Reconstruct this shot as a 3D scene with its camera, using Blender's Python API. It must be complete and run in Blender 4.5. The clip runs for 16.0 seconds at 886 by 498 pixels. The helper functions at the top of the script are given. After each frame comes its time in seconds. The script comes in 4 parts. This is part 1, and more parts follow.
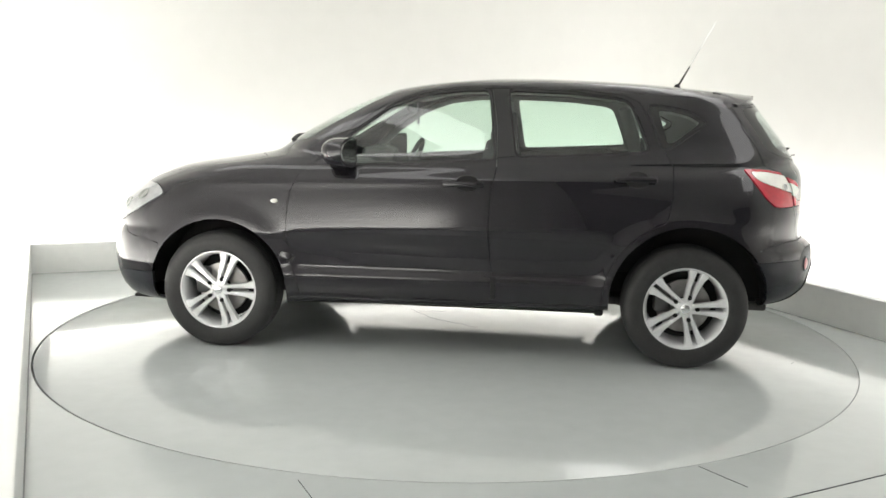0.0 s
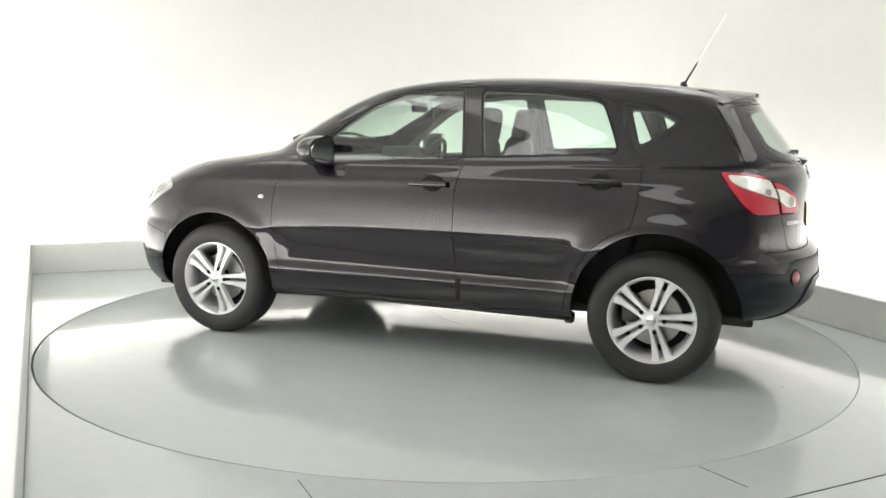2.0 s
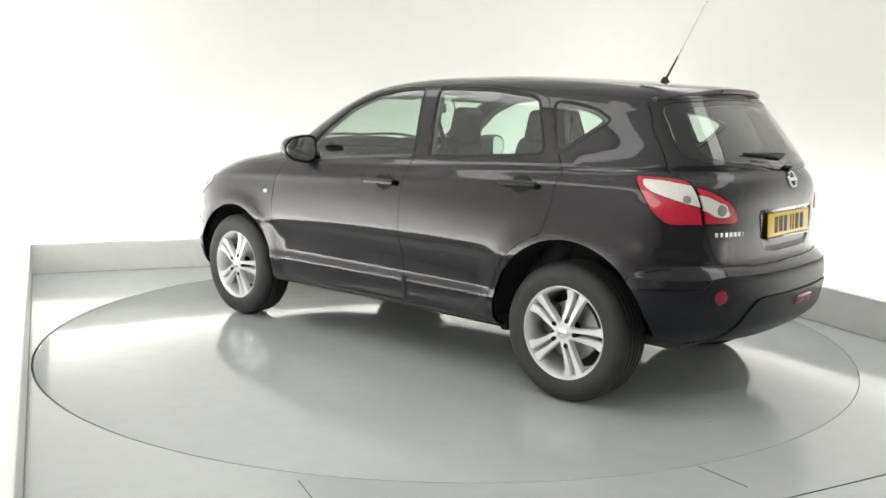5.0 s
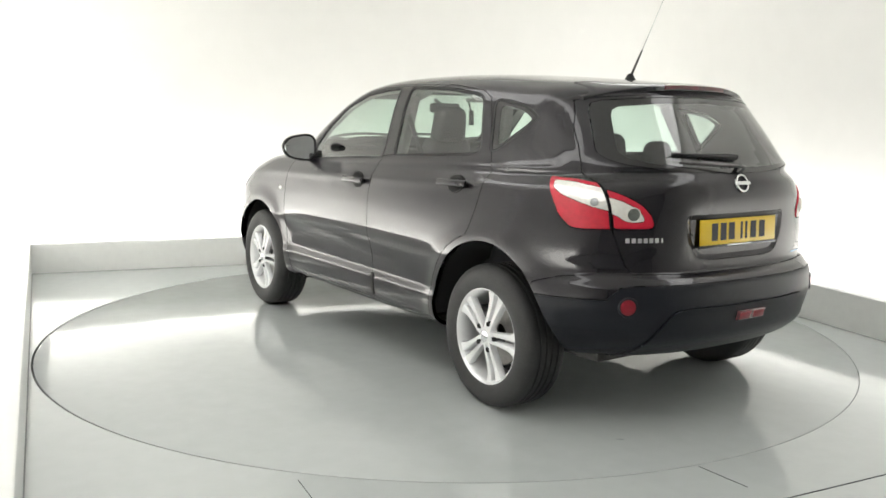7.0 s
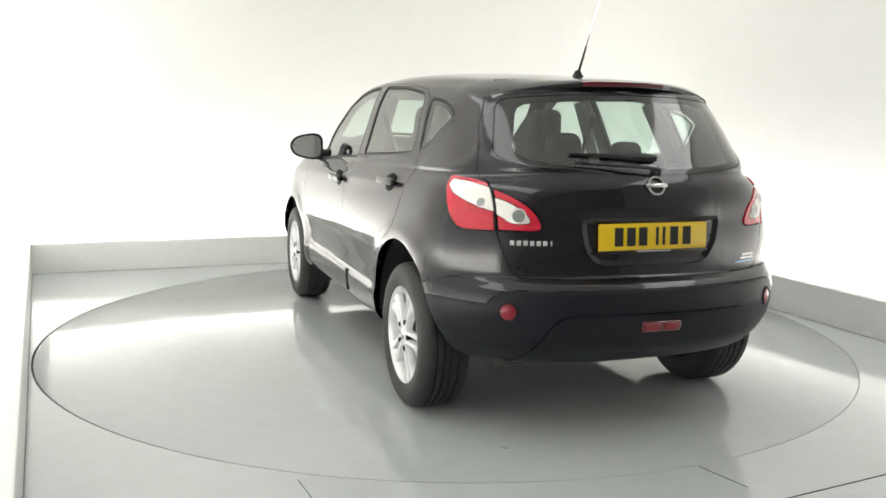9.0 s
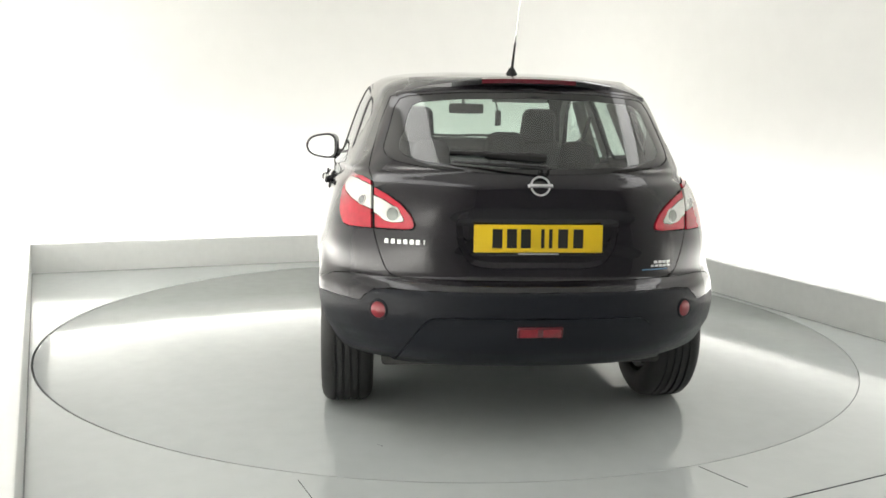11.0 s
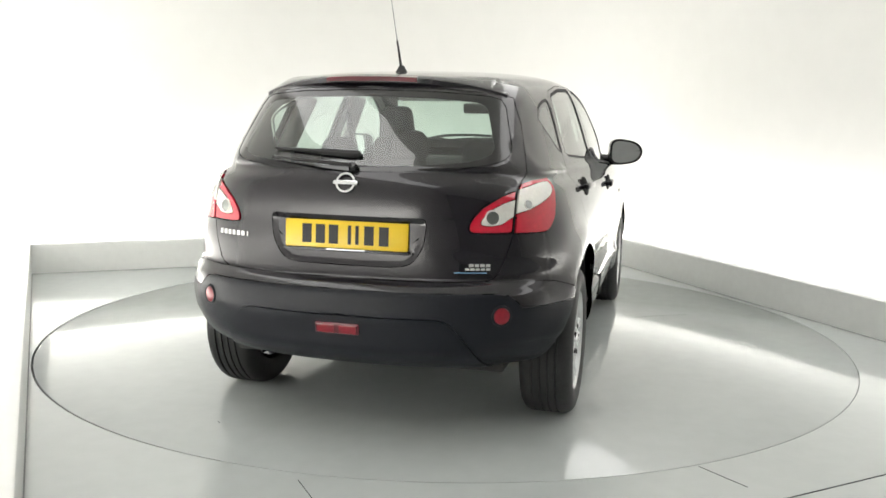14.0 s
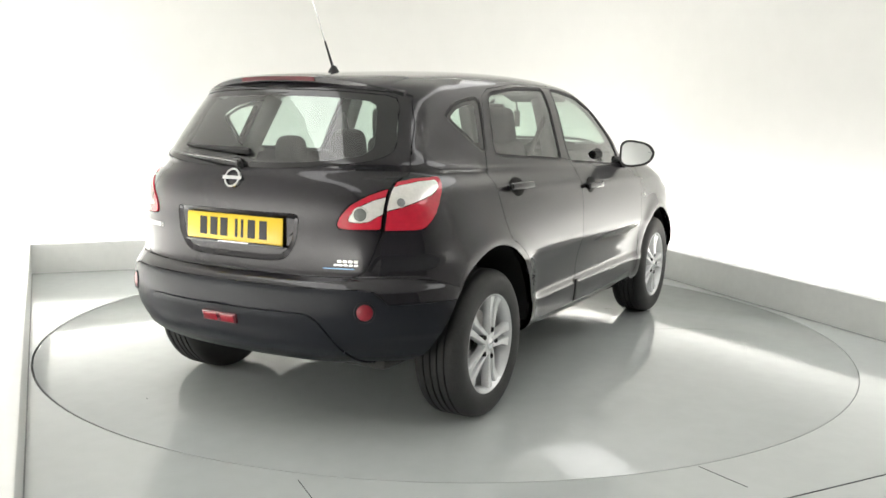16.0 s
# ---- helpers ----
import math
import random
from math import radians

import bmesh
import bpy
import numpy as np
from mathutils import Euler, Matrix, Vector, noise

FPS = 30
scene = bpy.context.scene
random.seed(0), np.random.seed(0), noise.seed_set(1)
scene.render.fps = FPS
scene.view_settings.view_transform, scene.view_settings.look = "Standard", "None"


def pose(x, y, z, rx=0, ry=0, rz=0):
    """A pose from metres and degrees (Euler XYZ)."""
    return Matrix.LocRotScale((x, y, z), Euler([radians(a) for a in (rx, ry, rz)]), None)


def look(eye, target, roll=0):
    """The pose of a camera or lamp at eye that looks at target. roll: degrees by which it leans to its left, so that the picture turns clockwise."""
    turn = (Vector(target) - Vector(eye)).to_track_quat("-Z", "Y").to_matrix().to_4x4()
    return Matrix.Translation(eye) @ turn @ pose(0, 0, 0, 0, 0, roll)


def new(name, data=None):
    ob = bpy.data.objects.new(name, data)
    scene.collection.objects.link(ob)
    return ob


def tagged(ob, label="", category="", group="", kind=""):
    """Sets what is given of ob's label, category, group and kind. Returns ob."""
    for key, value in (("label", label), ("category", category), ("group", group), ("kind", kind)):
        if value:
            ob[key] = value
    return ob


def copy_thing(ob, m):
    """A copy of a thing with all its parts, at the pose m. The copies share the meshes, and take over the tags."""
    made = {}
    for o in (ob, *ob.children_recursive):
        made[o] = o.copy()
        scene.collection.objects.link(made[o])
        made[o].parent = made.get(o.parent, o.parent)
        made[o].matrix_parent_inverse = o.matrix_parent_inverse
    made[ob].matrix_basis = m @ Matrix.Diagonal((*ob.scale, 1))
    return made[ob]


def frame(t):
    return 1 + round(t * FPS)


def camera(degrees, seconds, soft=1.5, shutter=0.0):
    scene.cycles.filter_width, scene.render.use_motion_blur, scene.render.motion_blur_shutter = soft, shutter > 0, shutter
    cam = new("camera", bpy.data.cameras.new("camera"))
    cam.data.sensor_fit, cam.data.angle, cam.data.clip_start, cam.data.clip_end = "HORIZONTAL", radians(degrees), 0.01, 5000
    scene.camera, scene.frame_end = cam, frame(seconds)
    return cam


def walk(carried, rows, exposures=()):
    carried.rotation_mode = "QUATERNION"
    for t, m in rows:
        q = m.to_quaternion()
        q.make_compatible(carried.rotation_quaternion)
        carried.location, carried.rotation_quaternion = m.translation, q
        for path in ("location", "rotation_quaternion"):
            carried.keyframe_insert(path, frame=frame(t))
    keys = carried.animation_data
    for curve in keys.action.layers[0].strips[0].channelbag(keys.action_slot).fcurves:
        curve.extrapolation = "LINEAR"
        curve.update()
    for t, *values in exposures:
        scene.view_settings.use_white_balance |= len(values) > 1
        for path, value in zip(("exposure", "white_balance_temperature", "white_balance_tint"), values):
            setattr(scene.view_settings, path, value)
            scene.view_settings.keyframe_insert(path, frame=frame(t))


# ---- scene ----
# ---------------------------------------------------------------- camera
cam = camera(54.895, 16.0, soft=1.6)
EYE = Vector((0.0, -5.426, 1.326))
YAW, PITCH = radians(-0.298), radians(-8.59)
AIM = EYE + Vector((math.sin(YAW) * math.cos(PITCH), math.cos(YAW) * math.cos(PITCH), math.sin(PITCH)))
walk(cam, [(0.0, look(EYE, AIM, 1.055)), (16.0, look(EYE, AIM, 1.055))])

# the turntable's turn: degrees at the start and degrees a second
TURN_START, TURN_RATE = 173.347, -6.993
# where the turntable's axis stands in the car's own space
AXIS = Vector((0.077, 0.127, 0.0))

# ---------------------------------------------------------------- room plan
BAY = radians(22.0)                      # the bay is turned against the camera
E1 = Vector((math.cos(BAY), math.sin(BAY), 0))
E2 = Vector((-math.sin(BAY), math.cos(BAY), 0))
LEFT, RIGHT, BACK, FRONT = -2.53, 2.49, 2.70, -9.0
KERB_H, KERB_T, GAP, WALL_H = 0.25, 0.09, 0.75, 4.2
DISC_R = 2.431


def bay(a, b, z=0.0):
    """A point of the bay: a along the back wall, b towards it."""
    return E1 * a + E2 * b + Vector((0, 0, z))


# ---------------------------------------------------------------- world and light
world = bpy.data.worlds.new("world")
scene.world = world
world.use_nodes = True
world.node_tree.nodes["Background"].inputs[0].default_value = (0.9, 0.95, 1.0, 1)
world.node_tree.nodes["Background"].inputs[1].default_value = 0.05
scene.view_settings.exposure = 0.0


def area_lamp(name, a, b, z, size_x, size_y, watts, turn_z=0.0, tilt=0.0, colour=(1, 0.985, 0.955)):
    """A rectangular lamp; it shines down, tilt leans it about its own long axis."""
    data = bpy.data.lights.new(name, "AREA")
    data.shape, data.size, data.size_y, data.energy, data.color = "RECTANGLE", size_x, size_y, watts, colour
    ob = new(name, data)
    ob.matrix_world = Matrix.Translation(bay(a, b, z)) @ Matrix.Rotation(BAY + turn_z, 4, "Z") @ Matrix.Rotation(tilt, 4, "X")
    return ob


# strip lamps in the trough behind the kerb, shining up the backdrop
MID_A = (LEFT + RIGHT) / 2
area_lamp("cove_lamp_back", MID_A, BACK + 0.36, 0.07, RIGHT - LEFT, 0.10, 52, 0, radians(180 - 42))
area_lamp("cove_lamp_right", RIGHT + 0.36, -1.2, 0.07, 7.4, 0.10, 75, radians(-90), radians(180 - 42))
area_lamp("cove_lamp_left", LEFT - 0.36, -1.2, 0.07, 7.4, 0.10, 162, radians(90), radians(180 - 42))
area_lamp("cove_lamp_corner", LEFT - GAP + 0.55, BACK + GAP - 0.55, 0.07, 0.6, 0.10, 14, radians(45), radians(180 - 42))
area_lamp("cove_lamp_corner", RIGHT + GAP - 0.55, BACK + GAP - 0.55, 0.07, 0.6, 0.10, 8, radians(-45), radians(180 - 42))
# two long soft light banks overhead, along the bay's sides
for bank in (-2.62, 2.62):
    area_lamp("ceiling_light_bank", bank, -1.8, 4.1, 0.95, 7.6, 49, 0, 0, (1, 0.99, 0.98))

# ---------------------------------------------------------------- materials


def material(name, colour, rough=0.5, metal=0.0, coat=0.0, spec=0.5, noise_size=0.0, noise_amount=0.0, bump=0.0, bump_size=200.0, rough_var=0.0, coat_rough=0.03, ior=1.5, coat_ior=1.5):
    m = bpy.data.materials.new(name)
    m.use_nodes = True
    nt = m.node_tree
    p = nt.nodes["Principled BSDF"]
    p.inputs["Base Color"].default_value = (*colour, 1)
    p.inputs["Roughness"].default_value = rough
    p.inputs["Metallic"].default_value = metal
    p.inputs["IOR"].default_value = ior
    p.inputs["Coat Weight"].default_value = coat
    p.inputs["Coat Roughness"].default_value = coat_rough
    p.inputs["Coat IOR"].default_value = coat_ior
    p.inputs["Specular IOR Level"].default_value = spec
    if noise_size or bump:
        co = nt.nodes.new("ShaderNodeTexCoord")
    if noise_size:
        n1 = nt.nodes.new("ShaderNodeTexNoise")
        n1.inputs["Scale"].default_value = noise_size
        n1.inputs["Detail"].default_value = 8
        nt.links.new(co.outputs["Object"], n1.inputs["Vector"])
        n2 = nt.nodes.new("ShaderNodeTexNoise")
        n2.inputs["Scale"].default_value = noise_size * 9
        n2.inputs["Detail"].default_value = 4
        nt.links.new(co.outputs["Object"], n2.inputs["Vector"])
        add = nt.nodes.new("ShaderNodeMath")
        add.operation = "ADD"
        nt.links.new(n1.outputs["Fac"], add.inputs[0])
        nt.links.new(n2.outputs["Fac"], add.inputs[1])
        ramp = nt.nodes.new("ShaderNodeMapRange")
        ramp.inputs["From Min"].default_value, ramp.inputs["From Max"].default_value = 0.6, 1.4
        ramp.inputs["To Min"].default_value, ramp.inputs["To Max"].default_value = 1 - noise_amount, 1 + noise_amount
        nt.links.new(add.outputs[0], ramp.inputs["Value"])
        mul = nt.nodes.new("ShaderNodeVectorMath")
        mul.operation = "SCALE"
        mul.inputs[0].default_value = colour
        nt.links.new(ramp.outputs[0], mul.inputs["Scale"])
        nt.links.new(mul.outputs[0], p.inputs["Base Color"])
        if rough_var:
            rr = nt.nodes.new("ShaderNodeMapRange")
            rr.inputs["From Min"].default_value, rr.inputs["From Max"].default_value = 0.6, 1.4
            rr.inputs["To Min"].default_value, rr.inputs["To Max"].default_value = max(0, rough - rough_var), rough + rough_var
            nt.links.new(add.outputs[0], rr.inputs["Value"])
            nt.links.new(rr.outputs[0], p.inputs["Roughness"])
    if bump:
        b1 = nt.nodes.new("ShaderNodeTexNoise")
        b1.inputs["Scale"].default_value = bump_size
        b1.inputs["Detail"].default_value = 3
        nt.links.new(co.outputs["Object"], b1.inputs["Vector"])
        bn = nt.nodes.new("ShaderNodeBump")
        bn.inputs["Strength"].default_value = bump
        bn.inputs["Distance"].default_value = 0.002
        nt.links.new(b1.outputs["Fac"], bn.inputs["Height"])
        nt.links.new(bn.outputs[0], p.inputs["Normal"])
    return m


def glass(name, tint, base_gloss=0.06):
    """Thin tinted pane: clear body, gloss that grows at grazing angles."""
    m = bpy.data.materials.new(name)
    m.use_nodes = True
    nt = m.node_tree
    nt.nodes.clear()
    out = nt.nodes.new("ShaderNodeOutputMaterial")
    clear = nt.nodes.new("ShaderNodeBsdfTransparent")
    clear.inputs["Color"].default_value = (*tint, 1)
    shine = nt.nodes.new("ShaderNodeBsdfGlossy")
    shine.inputs["Roughness"].default_value = 0.015
    shine.inputs["Color"].default_value = (1, 1, 1, 1)
    face = nt.nodes.new("ShaderNodeLayerWeight")
    face.inputs["Blend"].default_value = 0.5
    power = nt.nodes.new("ShaderNodeMath")
    power.operation = "POWER"
    power.inputs[1].default_value = 3.5
    nt.links.new(face.outputs["Facing"], power.inputs[0])
    fres = nt.nodes.new("ShaderNodeMath")
    fres.operation = "MULTIPLY_ADD"
    fres.inputs[1].default_value, fres.inputs[2].default_value = 1 - base_gloss, base_gloss
    nt.links.new(power.outputs[0], fres.inputs[0])
    mix = nt.nodes.new("ShaderNodeMixShader")
    nt.links.new(fres.outputs[0], mix.inputs[0])
    nt.links.new(clear.outputs[0], mix.inputs[1])
    nt.links.new(shine.outputs[0], mix.inputs[2])
    nt.links.new(mix.outputs[0], out.inputs[0])
    return m


M_FLOOR = material("grey floor paint", (0.535, 0.568, 0.560), 0.12, ior=1.66, noise_size=1.3, noise_amount=0.035, bump=0.012, bump_size=14, rough_var=0.02)
M_DISC = material("grey turntable paint", (0.495, 0.526, 0.519), 0.105, ior=1.84, noise_size=1.1, noise_amount=0.045, bump=0.012, bump_size=12, rough_var=0.02)
M_KERB = material("grey kerb paint", (0.80, 0.81, 0.79), 0.35, noise_size=2.0, noise_amount=0.04, bump=0.05, bump_size=60)
M_WALL = material("white backdrop paint", (0.84, 0.833, 0.803), 0.7, noise_size=0.6, noise_amount=0.02, bump=0.05, bump_size=80)
M_CEIL = material("ceiling paint", (0.80, 0.80, 0.785), 0.8, noise_size=0.7, noise_amount=0.04)
M_DARKWALL = material("unseen end wall grey", (0.36, 0.36, 0.36), 0.8, noise_size=0.8, noise_amount=0.1)
M_JOINT = material("dark joint", (0.05, 0.055, 0.055), 0.7, noise_size=30, noise_amount=0.3)
M_PAINT = material("black purple metallic paint", (0.0074, 0.0058, 0.0098), 0.40, metal=0.4, coat=1.0, spec=0.15, coat_rough=0.015, coat_ior=1.56, noise_size=900, noise_amount=0.2)
M_PLASTIC = material("black grained plastic", (0.0085, 0.0098, 0.0145), 0.40, spec=0.28, noise_size=12, noise_amount=0.15, bump=0.25, bump_size=900)
M_GLOSSBLACK = material("gloss black trim", (0.006, 0.006, 0.007), 0.12, coat=0.5, noise_size=30, noise_amount=0.1)
M_RUBBER = material("black rubber seal", (0.012, 0.012, 0.013), 0.6, noise_size=40, noise_amount=0.2)
M_TYRE = material("tyre rubber", (0.024, 0.024, 0.024), 0.60, noise_size=14, noise_amount=0.3, bump=0.2, bump_size=300)
M_ALLOY = material("silver alloy", (0.82, 0.83, 0.84), 0.26, metal=0.35, coat=0.4, noise_size=18, noise_amount=0.06)
M_DARKMETAL = material("dark cast metal", (0.10, 0.10, 0.10), 0.5, metal=0.8, noise_size=25, noise_amount=0.3)
M_DISCMETAL = material("brake disc steel", (0.32, 0.31, 0.30), 0.35, metal=0.9, noise_size=30, noise_amount=0.2)
M_CHROME = material("chrome", (0.75, 0.76, 0.77), 0.08, metal=1.0, noise_size=40, noise_amount=0.03)
M_LINER = material("underbody black", (0.010, 0.010, 0.010), 0.85, noise_size=10, noise_amount=0.3)
# lighter than the liner black, to bounce more light onto the floor below
M_UNDER = material("lightened grey underbody", (0.055, 0.054, 0.052), 0.85, noise_size=6, noise_amount=0.35)
M_CLOTH = material("dark seat cloth", (0.020, 0.021, 0.024), 0.9, noise_size=60, noise_amount=0.25, bump=0.3, bump_size=600)
M_DASH = material("dark dashboard plastic", (0.022, 0.023, 0.024), 0.6, noise_size=20, noise_amount=0.2, bump=0.2, bump_size=500)
M_HEADLINING = material("grey headlining", (0.30, 0.30, 0.29), 0.9, noise_size=30, noise_amount=0.08)
M_RED = material("red lamp lens", (0.56, 0.012, 0.036), 0.10, coat=1.0, noise_size=5, noise_amount=0.16, bump=0.12, bump_size=45)
M_REDFOG = material("deep red lens", (0.25, 0.006, 0.018), 0.28, coat=0.3, noise_size=60, noise_amount=0.3)
M_REDDARK = material("dark red lamp lens", (0.105, 0.008, 0.016), 0.12, coat=1.0, noise_size=25, noise_amount=0.15)
M_HEADLAMP = material("headlamp lens over silver", (0.42, 0.43, 0.44), 0.14, metal=0.5, coat=1.0, noise_size=25, noise_amount=0.25)
M_CLEAR = material("clear lamp lens over silver", (0.86, 0.84, 0.80), 0.14, metal=0.25, coat=1.0, noise_size=9, noise_amount=0.12, bump=0.2, bump_size=40)
M_BULB = material("dark lamp bowl", (0.25, 0.27, 0.25), 0.25, metal=0.7, coat=1.0, noise_size=40, noise_amount=0.2)
M_YELLOW = material("yellow reflective plate", (0.78, 0.53, 0.010), 0.35, coat=0.3, noise_size=20, noise_amount=0.03)
M_INK = material("black plate ink", (0.008, 0.008, 0.008), 0.5)
M_WHITEINK = material("silver lettering", (0.70, 0.70, 0.70), 0.25, metal=0.6)
M_MIRROR = material("mirror glass", (0.80, 0.82, 0.82), 0.02, metal=1.0)
M_AMBER = material("side repeater lens", (0.80, 0.78, 0.74), 0.15, coat=1.0)
M_BLUEINK = material("pale blue lettering", (0.16, 0.30, 0.48), 0.25, metal=0.4)
M_TRIM = material("grey pillar trim", (0.20, 0.20, 0.195), 0.75, noise_size=40, noise_amount=0.1, bump=0.15, bump_size=700)
M_GAP = material("mid grey joint", (0.22, 0.23, 0.23), 0.7, noise_size=14, noise_amount=0.35)
M_GLASS = glass("green tinted glass", (0.76, 0.88, 0.81), 0.085)
M_GLASSREAR = glass("rear tinted glass", (0.72, 0.80, 0.77), 0.10)

# ---------------------------------------------------------------- mesh helpers


def link(name, bm, mat, parent=None, smooth=True):
    me = bpy.data.meshes.new(name)
    bmesh.ops.recalc_face_normals(bm, faces=bm.faces[:]) if smooth == "fix" else None
    bm.to_mesh(me)
    bm.free()
    me.materials.append(mat)
    if smooth:
        for p in me.polygons:
            p.use_smooth = True
        me.set_sharp_from_angle(angle=radians(38))
    ob = new(name, me)
    if parent:
        ob.parent = parent
    return ob


def part(name, bm, mat, parent, label=""):
    return tagged(link(name, bm, mat, parent), label)


def slab(points, z0, z1):
    """A prism over the outline points (x, y)."""
    bm = bmesh.new()
    lo = [bm.verts.new((x, y, z0)) for x, y in points]
    hi = [bm.verts.new((x, y, z1)) for x, y in points]
    n = len(points)
    bm.faces.new(lo[::-1])
    bm.faces.new(hi)
    for i in range(n):
        bm.faces.new((lo[i], lo[(i + 1) % n], hi[(i + 1) % n], hi[i]))
    bmesh.ops.recalc_face_normals(bm, faces=bm.faces[:])
    return bm


def rbox(sx, sy, sz, bevel=0.02, segs=3, m=None, taper=1.0, shear=0.0):
    """A rounded box round the origin; taper narrows its top in y, shear leans its top in x."""
    bm = bmesh.new()
    bmesh.ops.create_cube(bm, size=1)
    for v in bm.verts:
        up = v.co.z + 0.5
        v.co = Vector((v.co.x * sx + shear * up, v.co.y * sy * (1 + (taper - 1) * up), v.co.z * sz))
    if bevel:
        bmesh.ops.bevel(bm, geom=bm.edges[:], offset=bevel, segments=segs, profile=0.5, affect="EDGES")
    if m:
        bmesh.ops.transform(bm, matrix=m, verts=bm.verts)
    return bm


def merge(*bms):
    """All given meshes in one."""
    out = bmesh.new()
    for b in bms:
        me = bpy.data.meshes.new("tmp")
        b.to_mesh(me)
        b.free()
        out.from_mesh(me)
        bpy.data.meshes.remove(me)
    return out


def lathe(profile, segs=64, closed=False):
    """Turn a profile of (radius, y) about the y axis."""
    bm = bmesh.new()
    rings = []
    for k in range(segs):
        a = 2 * math.pi * k / segs
        rings.append([bm.verts.new((r * math.cos(a), y, r * math.sin(a))) for r, y in profile])
    n = len(profile)
    for k in range(segs):
        p, q = rings[k], rings[(k + 1) % segs]
        for i in range(n if closed else n - 1):
            j = (i + 1) % n
            bm.faces.new((p[i], p[j], q[j], q[i]))
    bmesh.ops.remove_doubles(bm, verts=bm.verts[:], dist=1e-5)
    bmesh.ops.recalc_face_normals(bm, faces=bm.faces[:])
    return bm


def tube(points, radius, segs=10, radius_end=None):
    """A round rod along the points."""
    bm = bmesh.new()
    pts = [Vector(p) for p in points]
    rings = []
    for i, p in enumerate(pts):
        d = (pts[min(i + 1, len(pts) - 1)] - pts[max(i - 1, 0)]).normalized()
        a = d.orthogonal().normalized()
        if rings:
            a = (last - d * last.dot(d)).normalized()
        last = a
        b = d.cross(a)
        r = radius if radius_end is None else radius + (radius_end - radius) * i / (len(pts) - 1)
        rings.append([bm.verts.new(p + (a * math.cos(2 * math.pi * k / segs) + b * math.sin(2 * math.pi * k / segs)) * r) for k in range(segs)])
    for p, q in zip(rings, rings[1:]):
        for k in range(segs):
            bm.faces.new((p[k], p[(k + 1) % segs], q[(k + 1) % segs], q[k]))
    bm.faces.new(rings[0][::-1])
    bm.faces.new(rings[-1])
    bmesh.ops.recalc_face_normals(bm, faces=bm.faces[:])
    return bm
# ---------------------------------------------------------------- the room


def left_edge(b, out=0.0):
    """The inner face of the left kerb runs slightly askew to the bay."""
    return -2.626 + (BACK - b) * 0.062 - out, b


